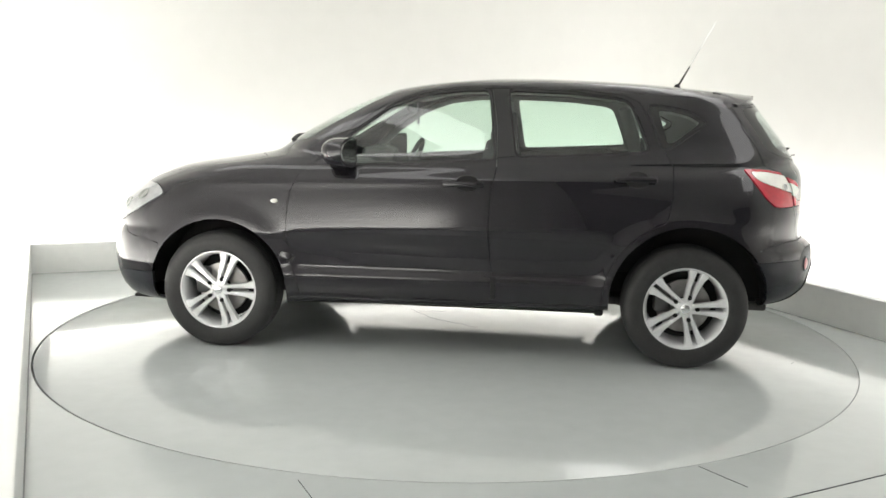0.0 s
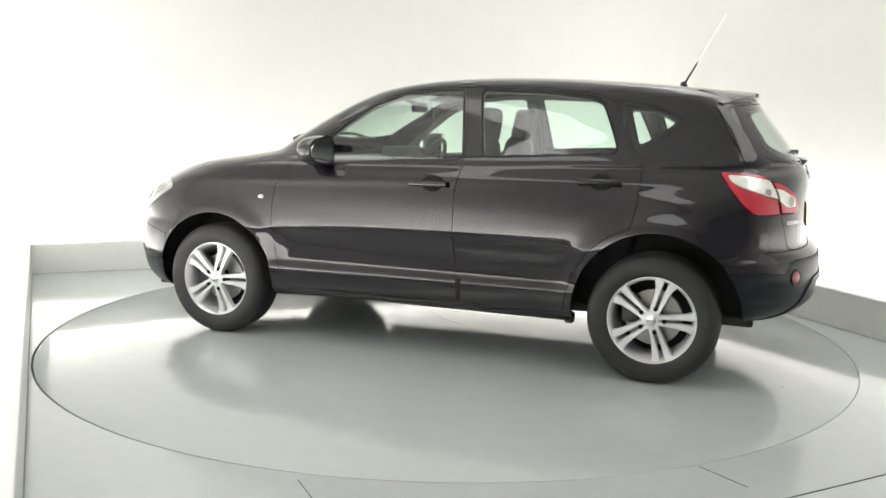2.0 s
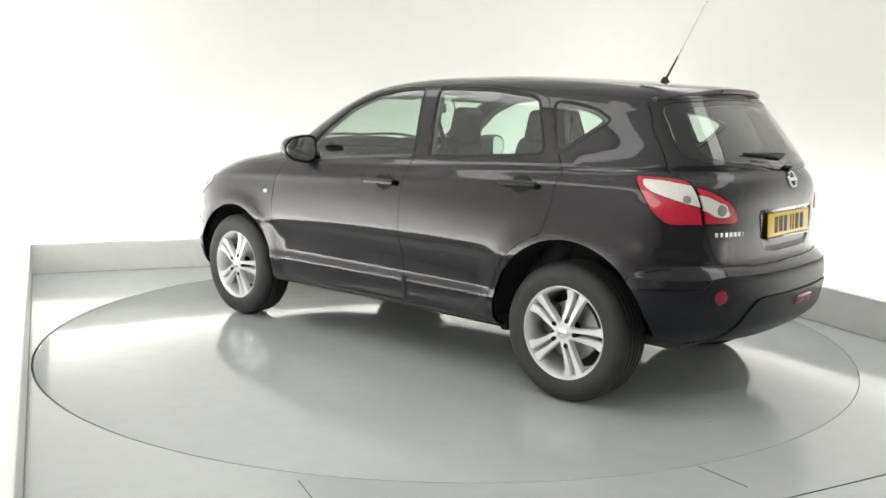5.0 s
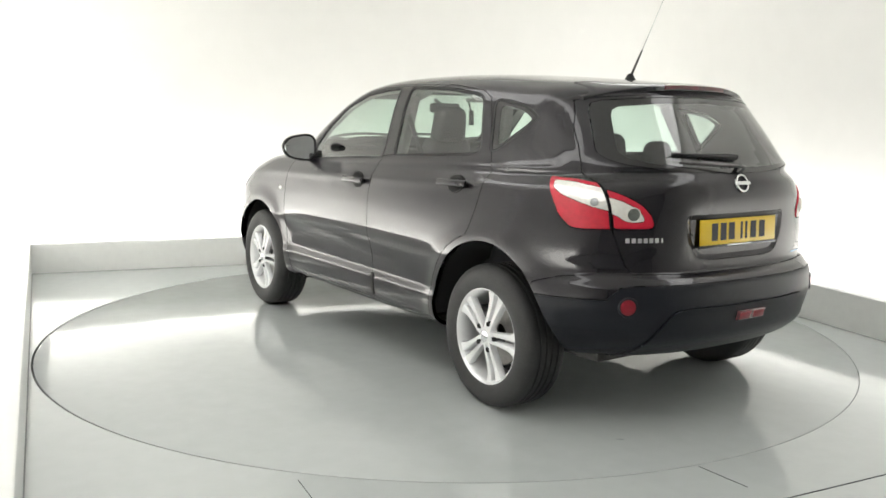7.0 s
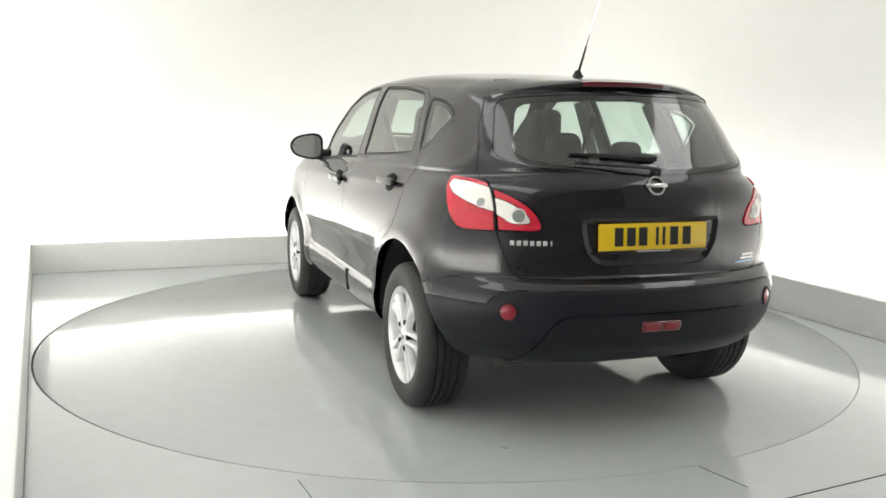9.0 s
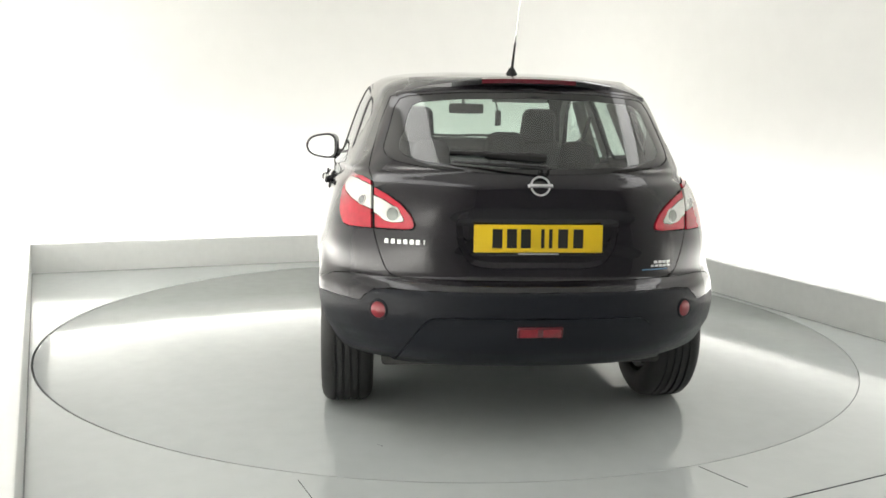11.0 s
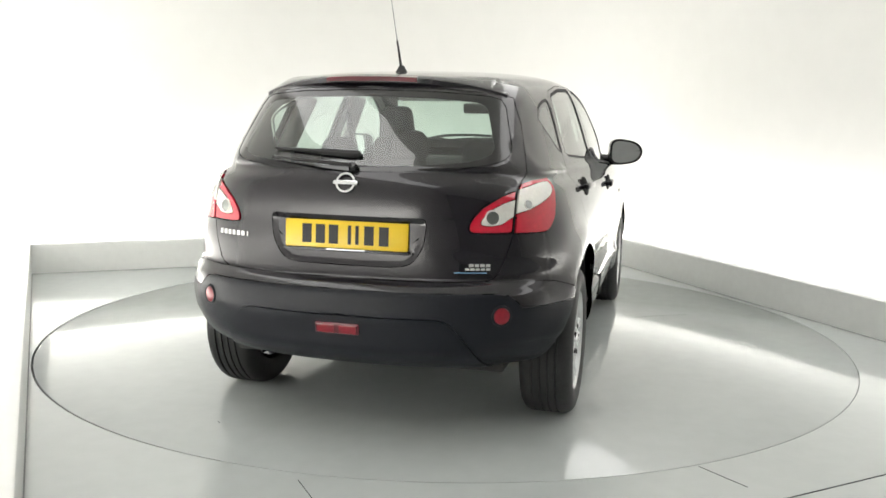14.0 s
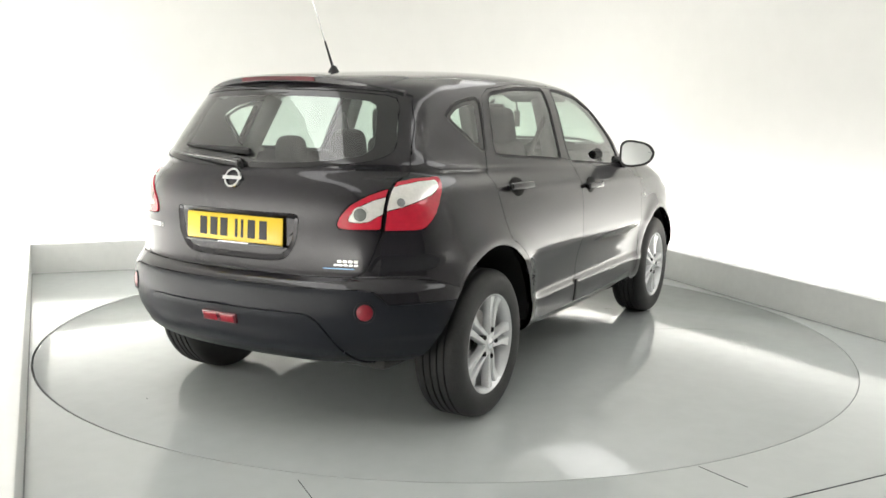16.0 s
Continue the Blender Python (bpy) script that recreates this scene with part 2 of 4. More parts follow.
def build_room():
    # floor with a round opening for the turntable
    bm = bmesh.new()
    outer_r = DISC_R + 0.0062
    n = 180
    ring = [(outer_r * math.cos(2 * math.pi * k / n) - 0.0040, outer_r * math.sin(2 * math.pi * k / n) - 0.0016) for k in range(n)]   # the gap is widest on one side
    hi_a, lo_b, hi_b = RIGHT + GAP + 0.2, FRONT, BACK + GAP + 0.2
    lo_a = LEFT - GAP - 0.2
    corners = [bay(lo_a, hi_b), bay(hi_a, hi_b), bay(hi_a, lo_b), bay(lo_a, lo_b)]
    sides = []
    for p, q in zip(corners, corners[1:] + corners[:1]):
        d = (q - p).normalized()
        nrm = Vector((-d.y, d.x, 0))
        sides.append((nrm, nrm.dot(p)))
    edge = []
    for x, y in ring:
        d = Vector((x, y, 0))
        edge.append(d * min(c / nrm.dot(d) for nrm, c in sides if c * nrm.dot(d) > 1e-6))
    vi = [bm.verts.new((x, y, 0)) for x, y in ring]
    vd = [bm.verts.new((x, y, -0.05)) for x, y in ring]
    vo = [bm.verts.new(p) for p in edge]
    for i in range(n):
        j = (i + 1) % n
        bm.faces.new((vi[i], vo[i], vo[j], vi[j]))
        bm.faces.new((vi[i], vi[j], vd[j], vd[i]))
    for c in corners:                       # close the corners between the rays
        i = max(range(n), key=lambda k: (edge[k] + edge[(k + 1) % n]).normalized().dot(c.normalized()))
        bm.faces.new((vo[i], bm.verts.new(c), vo[(i + 1) % n]))
    bmesh.ops.recalc_face_normals(bm, faces=bm.faces[:])
    floor = tagged(link("floor", bm, M_FLOOR, smooth=False), "smooth glossy grey painted studio floor", "floor", kind="structure")
    # pit under the gap
    pit = link("floor_pit", slab([(2.452 * math.cos(2 * math.pi * k / 90), 2.452 * math.sin(2 * math.pi * k / 90)) for k in range(90)], -0.09, -0.052), M_JOINT, smooth=False)
    tagged(pit, "dark pit below the turntable's gap", "floor", kind="structure")

    # low kerb round three sides
    def kerb(name, pts):
        bm = slab([tuple(bay(a, b).xy) for a, b in pts], -0.01, KERB_H)
        top = [e for e in bm.edges if all(v.co.z > 0.1 for v in e.verts)]
        bmesh.ops.bevel(bm, geom=top, offset=0.008, segments=3, profile=0.5, affect="EDGES")
        tagged(link(name, bm, M_KERB), "low grey painted kerb in front of the lit backdrop", "kerb", kind="structure")
    kerb("kerb_back", [left_edge(BACK, KERB_T), (RIGHT + KERB_T, BACK), (RIGHT + KERB_T, BACK + KERB_T), left_edge(BACK + KERB_T, KERB_T)])
    kerb("kerb_right", [(RIGHT, FRONT + 3.5), (RIGHT + KERB_T, FRONT + 3.5), (RIGHT + KERB_T, BACK - 0.002), (RIGHT, BACK - 0.002)])
    kerb("kerb_left", [left_edge(FRONT + 3.5, KERB_T), left_edge(FRONT + 3.5), left_edge(BACK - 0.002), left_edge(BACK - 0.002, KERB_T)])

    # backdrop: one white sheet round three sides with wide rounded corners
    r = 1.0
    wl, wr, wb = LEFT - GAP, RIGHT + GAP, BACK + GAP
    plan = [(wl, FRONT)]
    for cx, a0 in ((wl + r, 180), (wr - r, 90)):
        for k in range(17):
            a = radians(a0 - 90 * k / 16)
            plan.append((cx + r * math.cos(a), wb - r + r * math.sin(a)))
    plan.append((wr, FRONT))
    bm = bmesh.new()
    t = 0.12
    inner = [bay(a, b) for a, b in plan]
    outer = []
    for i, p in enumerate(inner):
        d = (inner[min(i + 1, len(inner) - 1)] - inner[max(i - 1, 0)]).normalized()
        outer.append(p + Vector((-d.y, d.x, 0)) * t)
    rows = [[bm.verts.new((p.x, p.y, z)) for p in pts] for pts, z in ((inner, -0.46), (inner, WALL_H), (outer, WALL_H), (outer, -0.46))]
    for a, b in zip(rows, rows[1:]):
        for i in range(len(plan) - 1):
            bm.faces.new((a[i], a[i + 1], b[i + 1], b[i]))
    bmesh.ops.recalc_face_normals(bm, faces=bm.faces[:])
    tagged(link("wall_backdrop", bm, M_WALL), "white curved studio backdrop wall, brightly lit from below", "wall", kind="structure")
    # raised joint of the backdrop sheets
    e = bay(wl + 2.05, wb - 0.004)
    bm = rbox(0.016, 0.012, 0.52, 0.003, 2, Matrix.Translation((e.x, e.y, 0.99)) @ Matrix.Rotation(BAY, 4, "Z"))
    tagged(link("trim_wall_joint", bm, M_WALL), "raised white joint strip on the backdrop", "trim", kind="structure")
    # ceiling, and an unseen wall added behind the camera to keep reflections dim
    q = [tuple(bay(a, b).xy) for a, b in ((wl - 0.3, FRONT - 0.2), (wr + 0.3, FRONT - 0.2), (wr + 0.3, wb + 0.3), (wl - 0.3, wb + 0.3))]
    tagged(link("ceiling", slab(q, WALL_H, WALL_H + 0.15), M_CEIL, smooth=False), "plain light grey studio ceiling", "ceiling", kind="structure")
    q = [tuple(bay(a, b).xy) for a, b in ((wl - 0.3, FRONT - 0.15), (wr + 0.3, FRONT - 0.15), (wr + 0.3, FRONT), (wl - 0.3, FRONT))]
    tagged(link("wall_front", slab(q, -0.02, WALL_H), M_DARKWALL, smooth=False), "unseen grey wall added across the bay's open end for dim reflections", "wall", kind="structure")

    # joints in the floor paint by the turntable
    def joint(p, q, w=0.005, mat=M_JOINT):
        p, q = Vector((*p, 0)), Vector((*q, 0))
        d = (q - p).normalized()
        s = Vector((-d.y, d.x, 0)) * w / 2
        bm = slab([tuple((p - s).xy), tuple((q - s).xy), tuple((q + s).xy), tuple((p + s).xy)], -0.01, 0.0015)
        tagged(link("trim_floor_joint", bm, mat, smooth=False), "thin dark joint in the grey floor", "floor joint", kind="structure")
    # dark joint at the foot of the kerb
    a0, b0 = left_edge(BACK)
    joint(tuple(bay(a0, BACK - 0.004).xy), tuple(bay(RIGHT - 0.008, BACK - 0.004).xy), 0.005, M_GAP)
    joint(tuple(bay(*left_edge(BACK - 0.008, -0.004)).xy), tuple(bay(*left_edge(FRONT + 3.6, -0.004)).xy), 0.004, M_GAP)
    joint(tuple(bay(RIGHT - 0.004, BACK - 0.008).xy), tuple(bay(RIGHT - 0.004, FRONT + 3.6).xy), 0.006, M_GAP)
    joint((1.16, -2.55), (1.80, -2.234), 0.006)
    joint((-0.535, -2.44), (-0.44, -2.63), 0.003)
    joint((1.003, -2.235), (1.13, -2.42), 0.003)
    return floor


build_room()


def build_turntable():
    n = 180
    pts = [(DISC_R * math.cos(2 * math.pi * k / n), DISC_R * math.sin(2 * math.pi * k / n)) for k in range(n)]
    bm = slab(pts, -0.045, 0.0)
    rim = [e for e in bm.edges if all(v.co.z > -0.01 for v in e.verts)]
    bmesh.ops.bevel(bm, geom=rim, offset=0.003, segments=2, profile=0.5, affect="EDGES")
    root = tagged(new("turntable"), "large round grey painted turntable, flush with the floor", "turntable")
    part("disc", bm, M_DISC, root)
    rnd = random.Random(4)
    # cracks and scuffs in the paint, from end to end
    for p, q, bend in (((0.313, -0.45), (0.139, -0.218), 0.012), ((0.139, -0.218), (-0.207, 0.005), 0.020), ((0.26, -0.40), (0.05, -0.42), 0.015),
                       ((0.75, -1.285), (0.885, -1.518), 0.004), ((1.073, -0.718), (1.116, -0.766), 0.004), ((0.667, -1.172), (0.75, -1.285), 0.006), ((-2.05, 0.48), (-2.03, 0.50), 0.002)):
        p, q = Vector((*p, 0)), Vector((*q, 0))
        pts = [p.lerp(q, i / 8) + Vector((rnd.uniform(-1, 1) * bend, rnd.uniform(-1, 1) * bend, -0.0008)) for i in range(9)]
        part("scuff", tube(pts, 0.0016, 6), M_JOINT, root, "thin dark crack in the paint")
    return root


turntable = build_turntable()
from mathutils.bvhtree import BVHTree
from mathutils.interpolate import poly_3d_calc

# ---------------------------------------------------------------- the car: body surface
# One level curve a row, from the sill up to the roof's ridge. Height at nose, middle and tail; centre line's
# nose and tail; half width at the front reference, the middle and the rear; cap lengths; roundness; front reference.
LEVELS = [
    (0.19, 0.285, 0.328, 2.02, -1.93, 0.74, 0.800, 0.74, 0.60, 0.60, 2.6, 1.4),
    (0.24, 0.305, 0.350, 2.11, -2.00, 0.82, 0.838, 0.80, 0.64, 0.66, 2.6, 1.4),
    (0.33, 0.350, 0.385, 2.16, -2.052, 0.865, 0.864, 0.850, 0.67, 0.72, 2.6, 1.4),
    (0.43, 0.446, 0.440, 2.18, -2.095, 0.882, 0.874, 0.872, 0.68, 0.75, 2.6, 1.4),
    (0.48, 0.494, 0.480, 2.18, -2.10, 0.885, 0.860, 0.880, 0.68, 0.76, 2.6, 1.4),
    (0.57, 0.560, 0.570, 2.17, -2.115, 0.887, 0.862, 0.886, 0.68, 0.76, 2.6, 1.4),
    (0.645, 0.640, 0.650, 2.155, -2.110, 0.888, 0.874, 0.886, 0.68, 0.76, 2.6, 1.4),
    (0.675, 0.690, 0.680, 2.145, -2.085, 0.888, 0.889, 0.884, 0.68, 0.72, 2.6, 1.4),
    (0.71, 0.735, 0.710, 2.14, -2.035, 0.886, 0.893, 0.882, 0.68, 0.66, 2.7, 1.4),
    (0.80, 0.830, 0.810, 2.11, -2.025, 0.880, 0.892, 0.874, 0.68, 0.62, 2.8, 1.4),
    (0.89, 0.920, 0.910, 2.01, -2.025, 0.870, 0.886, 0.856, 0.68, 0.62, 2.8, 1.4),
    (0.97, 1.000, 1.000, 1.88, -2.030, 0.850, 0.872, 0.828, 0.70, 0.62, 2.8, 1.4),
    (1.04, 1.055, 1.070, 1.68, -2.020, 0.815, 0.852, 0.795, 0.68, 0.60, 2.8, 1.4),
    (1.09, 1.100, 1.120, 1.36, -1.992, 0.77, 0.820, 0.757, 0.54, 0.56, 2.7, 1.1),
    (1.13, 1.130, 1.150, 1.15, -1.968, 0.778, 0.805, 0.748, 0.48, 0.52, 2.6, 0.6),
    (1.21, 1.210, 1.215, 1.02, -1.925, 0.762, 0.775, 0.716, 0.46, 0.50, 2.6, 0.5),
    (1.32, 1.325, 1.310, 0.83, -1.855, 0.728, 0.735, 0.675, 0.44, 0.48, 2.6, 0.4),
    (1.42, 1.435, 1.400, 0.63, -1.785, 0.688, 0.690, 0.632, 0.42, 0.46, 2.6, 0.2),
    (1.495, 1.512, 1.455, 0.43, -1.740, 0.635, 0.640, 0.583, 0.40, 0.42, 2.6, 0.1),
    (1.530, 1.552, 1.490, 0.24, -1.705, 0.540, 0.555, 0.500, 0.36, 0.38, 2.5, 0.0),
    (1.545, 1.572, 1.508, 0.07, -1.650, 0.32, 0.380, 0.340, 0.34, 0.34, 2.4, 0.0),
    (1.553, 1.584, 1.518, -0.05, -1.590, 0.15, 0.190, 0.170, 0.32, 0.32, 2.4, 0.0),
    (1.556, 1.588, 1.521, -0.10, -1.560, 0.0, 0.0, 0.0, 0.30, 0.30, 2.4, 0.0),
]
HUB_F, HUB_R, HUB_Z, HUB_YF, HUB_YR = 1.315, -1.315, 0.336, 0.882, 0.858
ARCH_F, ARCH_R = (1.315, 0.345, 0.402), (-1.325, 0.360, 0.425)
N_FRONT, N_MID, N_REAR, N_STEP = 22, 76, 30, 5


def level_curve(row):
    zf, zm, zr, xf, xr, wf, wm, wr, lf, lr, n, xa = row
    xb, xc = -0.2, -1.3
    nr = n
    if 1.11 < zm < 1.53:                    # the cabin's rear is flatter, with tighter corners
        nr, lr = 3.4, lr * 1.26

    def width(x):
        x = min(max(x, -1.9), xa + 0.5)
        w = (wf * (x - xb) * (x - xc) / ((xa - xb) * (xa - xc)) + wm * (x - xa) * (x - xc) / ((xb - xa) * (xb - xc))
                + wr * (x - xa) * (x - xb) / ((xc - xa) * (xc - xb)))
        if 0.47 < zm < 0.66:                # the hollow keeps an even depth along the doors
            k = min(max((x + 0.98) / 0.25, 0), 1) * min(max((0.93 - x) / 0.25, 0), 1)
            k = k * k * (3 - 2 * k)
            w += (wm - w) * k
        return w

    def height(x):
        if x > -0.3:
            s = (x + 0.3) / (xf + 0.3)
            return zm + (zf - zm) * s * s
        s = (x + 0.3) / (xr + 0.3)
        return zm + (zr - zm) * s * s
    pts = []
    for k in range(N_FRONT):
        a = math.pi / 2 * k / N_FRONT
        x = xf - lf + lf * math.cos(a) ** (2 / n)
        pts.append((x, width(x) * math.sin(a) ** (2 / n), height(x)))
    for k in range(N_MID + 1):
        x = xf - lf + (xr + lr - xf + lf) * k / N_MID
        pts.append((x, width(x), height(x)))
    for k in range(1, N_REAR + 1):
        a = math.pi / 2 * (1 - k / N_REAR)
        x = xr + lr - lr * math.cos(a) ** (2 / nr)
        pts.append((x, width(x) * max(0.0, math.sin(a)) ** (2 / nr), height(x)))
    return np.array(pts)


def slopes(p, t):
    """Monotone slopes of the rows p over the row places t, column by column."""
    h = np.diff(t, axis=0)[:, :, None]
    d = np.diff(p, axis=0) / h
    m = np.zeros_like(p)
    m[0], m[-1] = d[0], d[-1]
    w1, w2 = 2 * h[1:] + h[:-1], h[1:] + 2 * h[:-1]
    same = d[:-1] * d[1:] > 0
    safe = np.where(same, d[:-1], 1.0), np.where(same, d[1:], 1.0)
    m[1:-1] = np.where(same, (w1 + w2) / (w1 / safe[0] + w2 / safe[1]), 0.0)
    return m


SHEET = {}


def smooth_normal(co):
    """The whole skin's smooth normal next to a point."""
    p, _, i, _ = SHEET["tree"].find_nearest(co)
    ids = SHEET["faces"][i]
    w = poly_3d_calc([SHEET["co"][k] for k in ids], p)
    n = sum((SHEET["n"][k] * x for k, x in zip(ids, w)), Vector())
    return n.normalized()


def body_surface():
    """The left half of the body as one sheet, front to rear and sill to roof."""
    p = np.array([level_curve(r) for r in LEVELS])
    step = np.linalg.norm(np.diff(p, axis=0), axis=2)
    step = np.maximum(step, 0.012)
    t = np.vstack([np.zeros(p.shape[1]), np.cumsum(step, axis=0)])
    m = slopes(p, t)
    rows = []
    for i in range(len(p) - 1):
        h = (t[i + 1] - t[i])[:, None]
        for k in range(N_STEP):
            s = k / N_STEP
            rows.append((2 * s**3 - 3 * s**2 + 1) * p[i] + (s**3 - 2 * s**2 + s) * h * m[i]
                        + (3 * s**2 - 2 * s**3) * p[i + 1] + (s**3 - s**2) * h * m[i + 1])
    rows.append(p[-1])
    grid = np.array(rows)
    # flared arch lips
    x, y, z = grid[..., 0], grid[..., 1], grid[..., 2]
    for cx, cz, r in (ARCH_F, ARCH_R):
        d = np.hypot(x - cx, z - cz) - r
        lift = np.where(d < 0.022, 1.0, np.exp(-((d - 0.022) / 0.055) ** 2)) * 0.016
        lift *= np.clip((y - 0.6) / 0.2, 0, 1) * np.clip((1.0 - z) / 0.1, 0, 1)
        grid[..., 1] = y = y + lift
    # waist crease
    side = np.clip((y - 0.7) / 0.1, 0, 1)
    waist = 1.005 - 0.03 * (x + 0.2)
    grid[..., 1] += 0.007 * np.exp(-((z - waist) / 0.028) ** 2) * side
    # shoulder below the windows, running back to the tail lamp
    fade = np.clip((0.75 - x) / 0.4, 0, 1) * np.clip((x + 1.80) / 0.25, 0, 1) * np.clip((y - 0.55) / 0.12, 0, 1)
    grid[..., 1] += 0.007 * np.exp(-((z - (1.078 - 0.030 * x)) / 0.018) ** 2) * fade
    # rounded edge of the rear pillar, turning into the shoulder
    edge = [(-1.36, 1.470), (-1.54, 1.405), (-1.635, 1.300), (-1.672, 1.200), (-1.655, 1.150), (-1.60, 1.130), (-1.30, 1.118)]
    gap = np.full(x.shape, 9.0)
    for (ax, az), (bx, bz) in zip(edge, edge[1:]):
        k = np.clip(((x - ax) * (bx - ax) + (z - az) * (bz - az)) / ((bx - ax) ** 2 + (bz - az) ** 2), 0, 1)
        gap = np.minimum(gap, np.hypot(x - ax - k * (bx - ax), z - az - k * (bz - az)))
    grid[..., 1] += 0.007 * np.exp(-(gap / 0.024) ** 2) * np.clip((y - 0.48) / 0.08, 0, 1)
    bm = bmesh.new()
    vs = [[bm.verts.new(c) for c in row] for row in grid]
    for a, b in zip(vs, vs[1:]):
        for i in range(len(a) - 1):
            try:
                bm.faces.new((a[i], b[i], b[i + 1], a[i + 1]))
            except ValueError:
                pass
    bmesh.ops.remove_doubles(bm, verts=bm.verts[:], dist=1e-5)
    bmesh.ops.dissolve_degenerate(bm, dist=1e-6, edges=bm.edges[:])
    bm.normal_update()
    if sum(f.normal.y * f.calc_area() for f in bm.faces) < 0:
        bmesh.ops.reverse_faces(bm, faces=bm.faces[:])
    bm.normal_update()
    bm.verts.index_update()
    SHEET["co"] = [v.co.copy() for v in bm.verts]
    SHEET["n"] = [Vector((v.normal.x, 0 if v.co.y < 1e-4 else v.normal.y, v.normal.z)).normalized() for v in bm.verts]
    SHEET["faces"] = [[v.index for v in f.verts] for f in bm.faces]
    SHEET["tree"] = BVHTree.FromPolygons(SHEET["co"], SHEET["faces"])
    return bm


# ---------------------------------------------------------------- cutting the surface into panels
VIEWS = {"side": (0, 2), "rear": (1, 2), "top": (0, 1)}


def soften(poly, r=0.028):
    """Round the corners of an outline to about the radius r."""
    out = []
    for i, p in enumerate(poly):
        p, a, b = Vector(p), Vector(poly[i - 1]), Vector(poly[(i + 1) % len(poly)])
        u, v = a - p, b - p
        d = min(r, 0.4 * u.length, 0.4 * v.length)
        e, f = p + u.normalized() * d, p + v.normalized() * d
        out += [tuple(e), tuple(0.25 * e + 0.5 * p + 0.25 * f), tuple(f)]
    return out


def grow(poly, d):
    """An outline moved outwards by d."""
    area = sum(p[0] * q[1] - q[0] * p[1] for p, q in zip(poly, poly[1:] + poly[:1]))
    sign = 1 if area > 0 else -1
    out = []
    for i, p in enumerate(poly):
        a, b = poly[i - 1], poly[(i + 1) % len(poly)]
        n1, n2 = Vector((p[1] - a[1], a[0] - p[0])).normalized(), Vector((b[1] - p[1], p[0] - b[0])).normalized()
        n = (n1 + n2).normalized()
        out.append((p[0] + n.x * d * sign, p[1] + n.y * d * sign))
    return out


def inside(poly, u, v):
    hit = False
    for (a, b), (c, d) in zip(poly, poly[1:] + poly[:1]):
        if (b > v) != (d > v) and u < (c - a) * (v - b) / (d - b) + a:
            hit = not hit
    return hit


def facing(view, c, n):
    return n.y > 0.12 if view == "side" else (n.x < -0.10 and c.x < -1.3) if view == "rear" else n.z > 0.15


def cut(bm, poly, view):
    """Cut the sheet along an outline seen from the side, the rear or above."""
    iu, iv = VIEWS[view]
    for p, q in zip(poly, poly[1:] + poly[:1]):
        d = Vector((q[0] - p[0], q[1] - p[1]))
        l = d.length
        if l < 1e-4:
            continue
        d /= l
        near = []
        u0, u1, v0, v1 = min(p[0], q[0]) - 0.07, max(p[0], q[0]) + 0.07, min(p[1], q[1]) - 0.07, max(p[1], q[1]) + 0.07
        for f in bm.faces:
            c = f.calc_center_bounds()
            if u0 < c[iu] < u1 and v0 < c[iv] < v1 and facing(view, c, f.normal):
                s = (c[iu] - p[0]) * d.x + (c[iv] - p[1]) * d.y
                o = (c[iu] - p[0]) * d.y - (c[iv] - p[1]) * d.x
                if -0.03 < s < l + 0.03 and abs(o) < 0.06:
                    near.append(f)
        co, no = [0, 0, 0], [0, 0, 0]
        co[iu], co[iv], no[iu], no[iv] = p[0], p[1], d.y, -d.x
        geom = set(near)
        for f in near:
            geom.update(f.edges)
            geom.update(f.verts)
        bmesh.ops.bisect_plane(bm, geom=list(geom), dist=2e-4, plane_co=co, plane_no=no)
    bm.normal_update()


def geometry_gap(c, p, q):
    """How far a point lies from the line p q."""
    c, p, q = Vector(c), Vector(p), Vector(q)
    d = q - p
    t = min(1, max(0, (c - p).dot(d) / d.dot(d)))
    return (c - p - d * t).length


def arc(cx, cz, r, a0, a1, n):
    return [(cx + r * math.cos(radians(a0 + (a1 - a0) * k / n)), cz + r * math.sin(radians(a0 + (a1 - a0) * k / n))) for k in range(n + 1)]


GLASS_F = soften([(0.655, 1.115), (0.655, 1.150), (0.530, 1.262), (0.345, 1.394), (0.150, 1.465), (-0.060, 1.492), (-0.205, 1.498), (-0.250, 1.150), (-0.240, 1.122), (0.104, 1.107), (0.56, 1.078)])
GLASS_R = soften([(-0.320, 1.497), (-0.680, 1.484), (-0.935, 1.452), (-0.985, 1.430), (-1.040, 1.300), (-1.085, 1.180), (-0.950, 1.170), (-0.375, 1.140)])
GLASS_Q = soften([(-1.085, 1.425), (-1.200, 1.412), (-1.310, 1.388), (-1.395, 1.340), (-1.370, 1.320), (-1.200, 1.200), (-1.165, 1.196)])
CLEAR_Q = soften([(-1.135, 1.402), (-1.210, 1.395), (-1.300, 1.375), (-1.362, 1.340), (-1.345, 1.320), (-1.220, 1.226), (-1.190, 1.226)], 0.02)
PILLAR = [(-0.190, 1.506), (-0.236, 1.122), (-0.385, 1.141), (-0.318, 1.509)]
B_SEAM = [(-0.222, 1.522), (-0.262, 1.300), (-0.268, 1.075), (-0.240, 0.940), (-0.234, 0.700), (-0.255, 0.480), (-0.277, 0.330)]
DOOR_F = [(0.830, 0.330), (0.838, 0.365), (0.884, 0.510), (0.910, 0.680), (0.904, 0.800), (0.885, 0.918), (0.827, 1.035), (0.735, 1.098), (0.715, 1.145), (0.575, 1.270), (0.385, 1.408), (0.175, 1.487), (-0.060, 1.517)] + B_SEAM
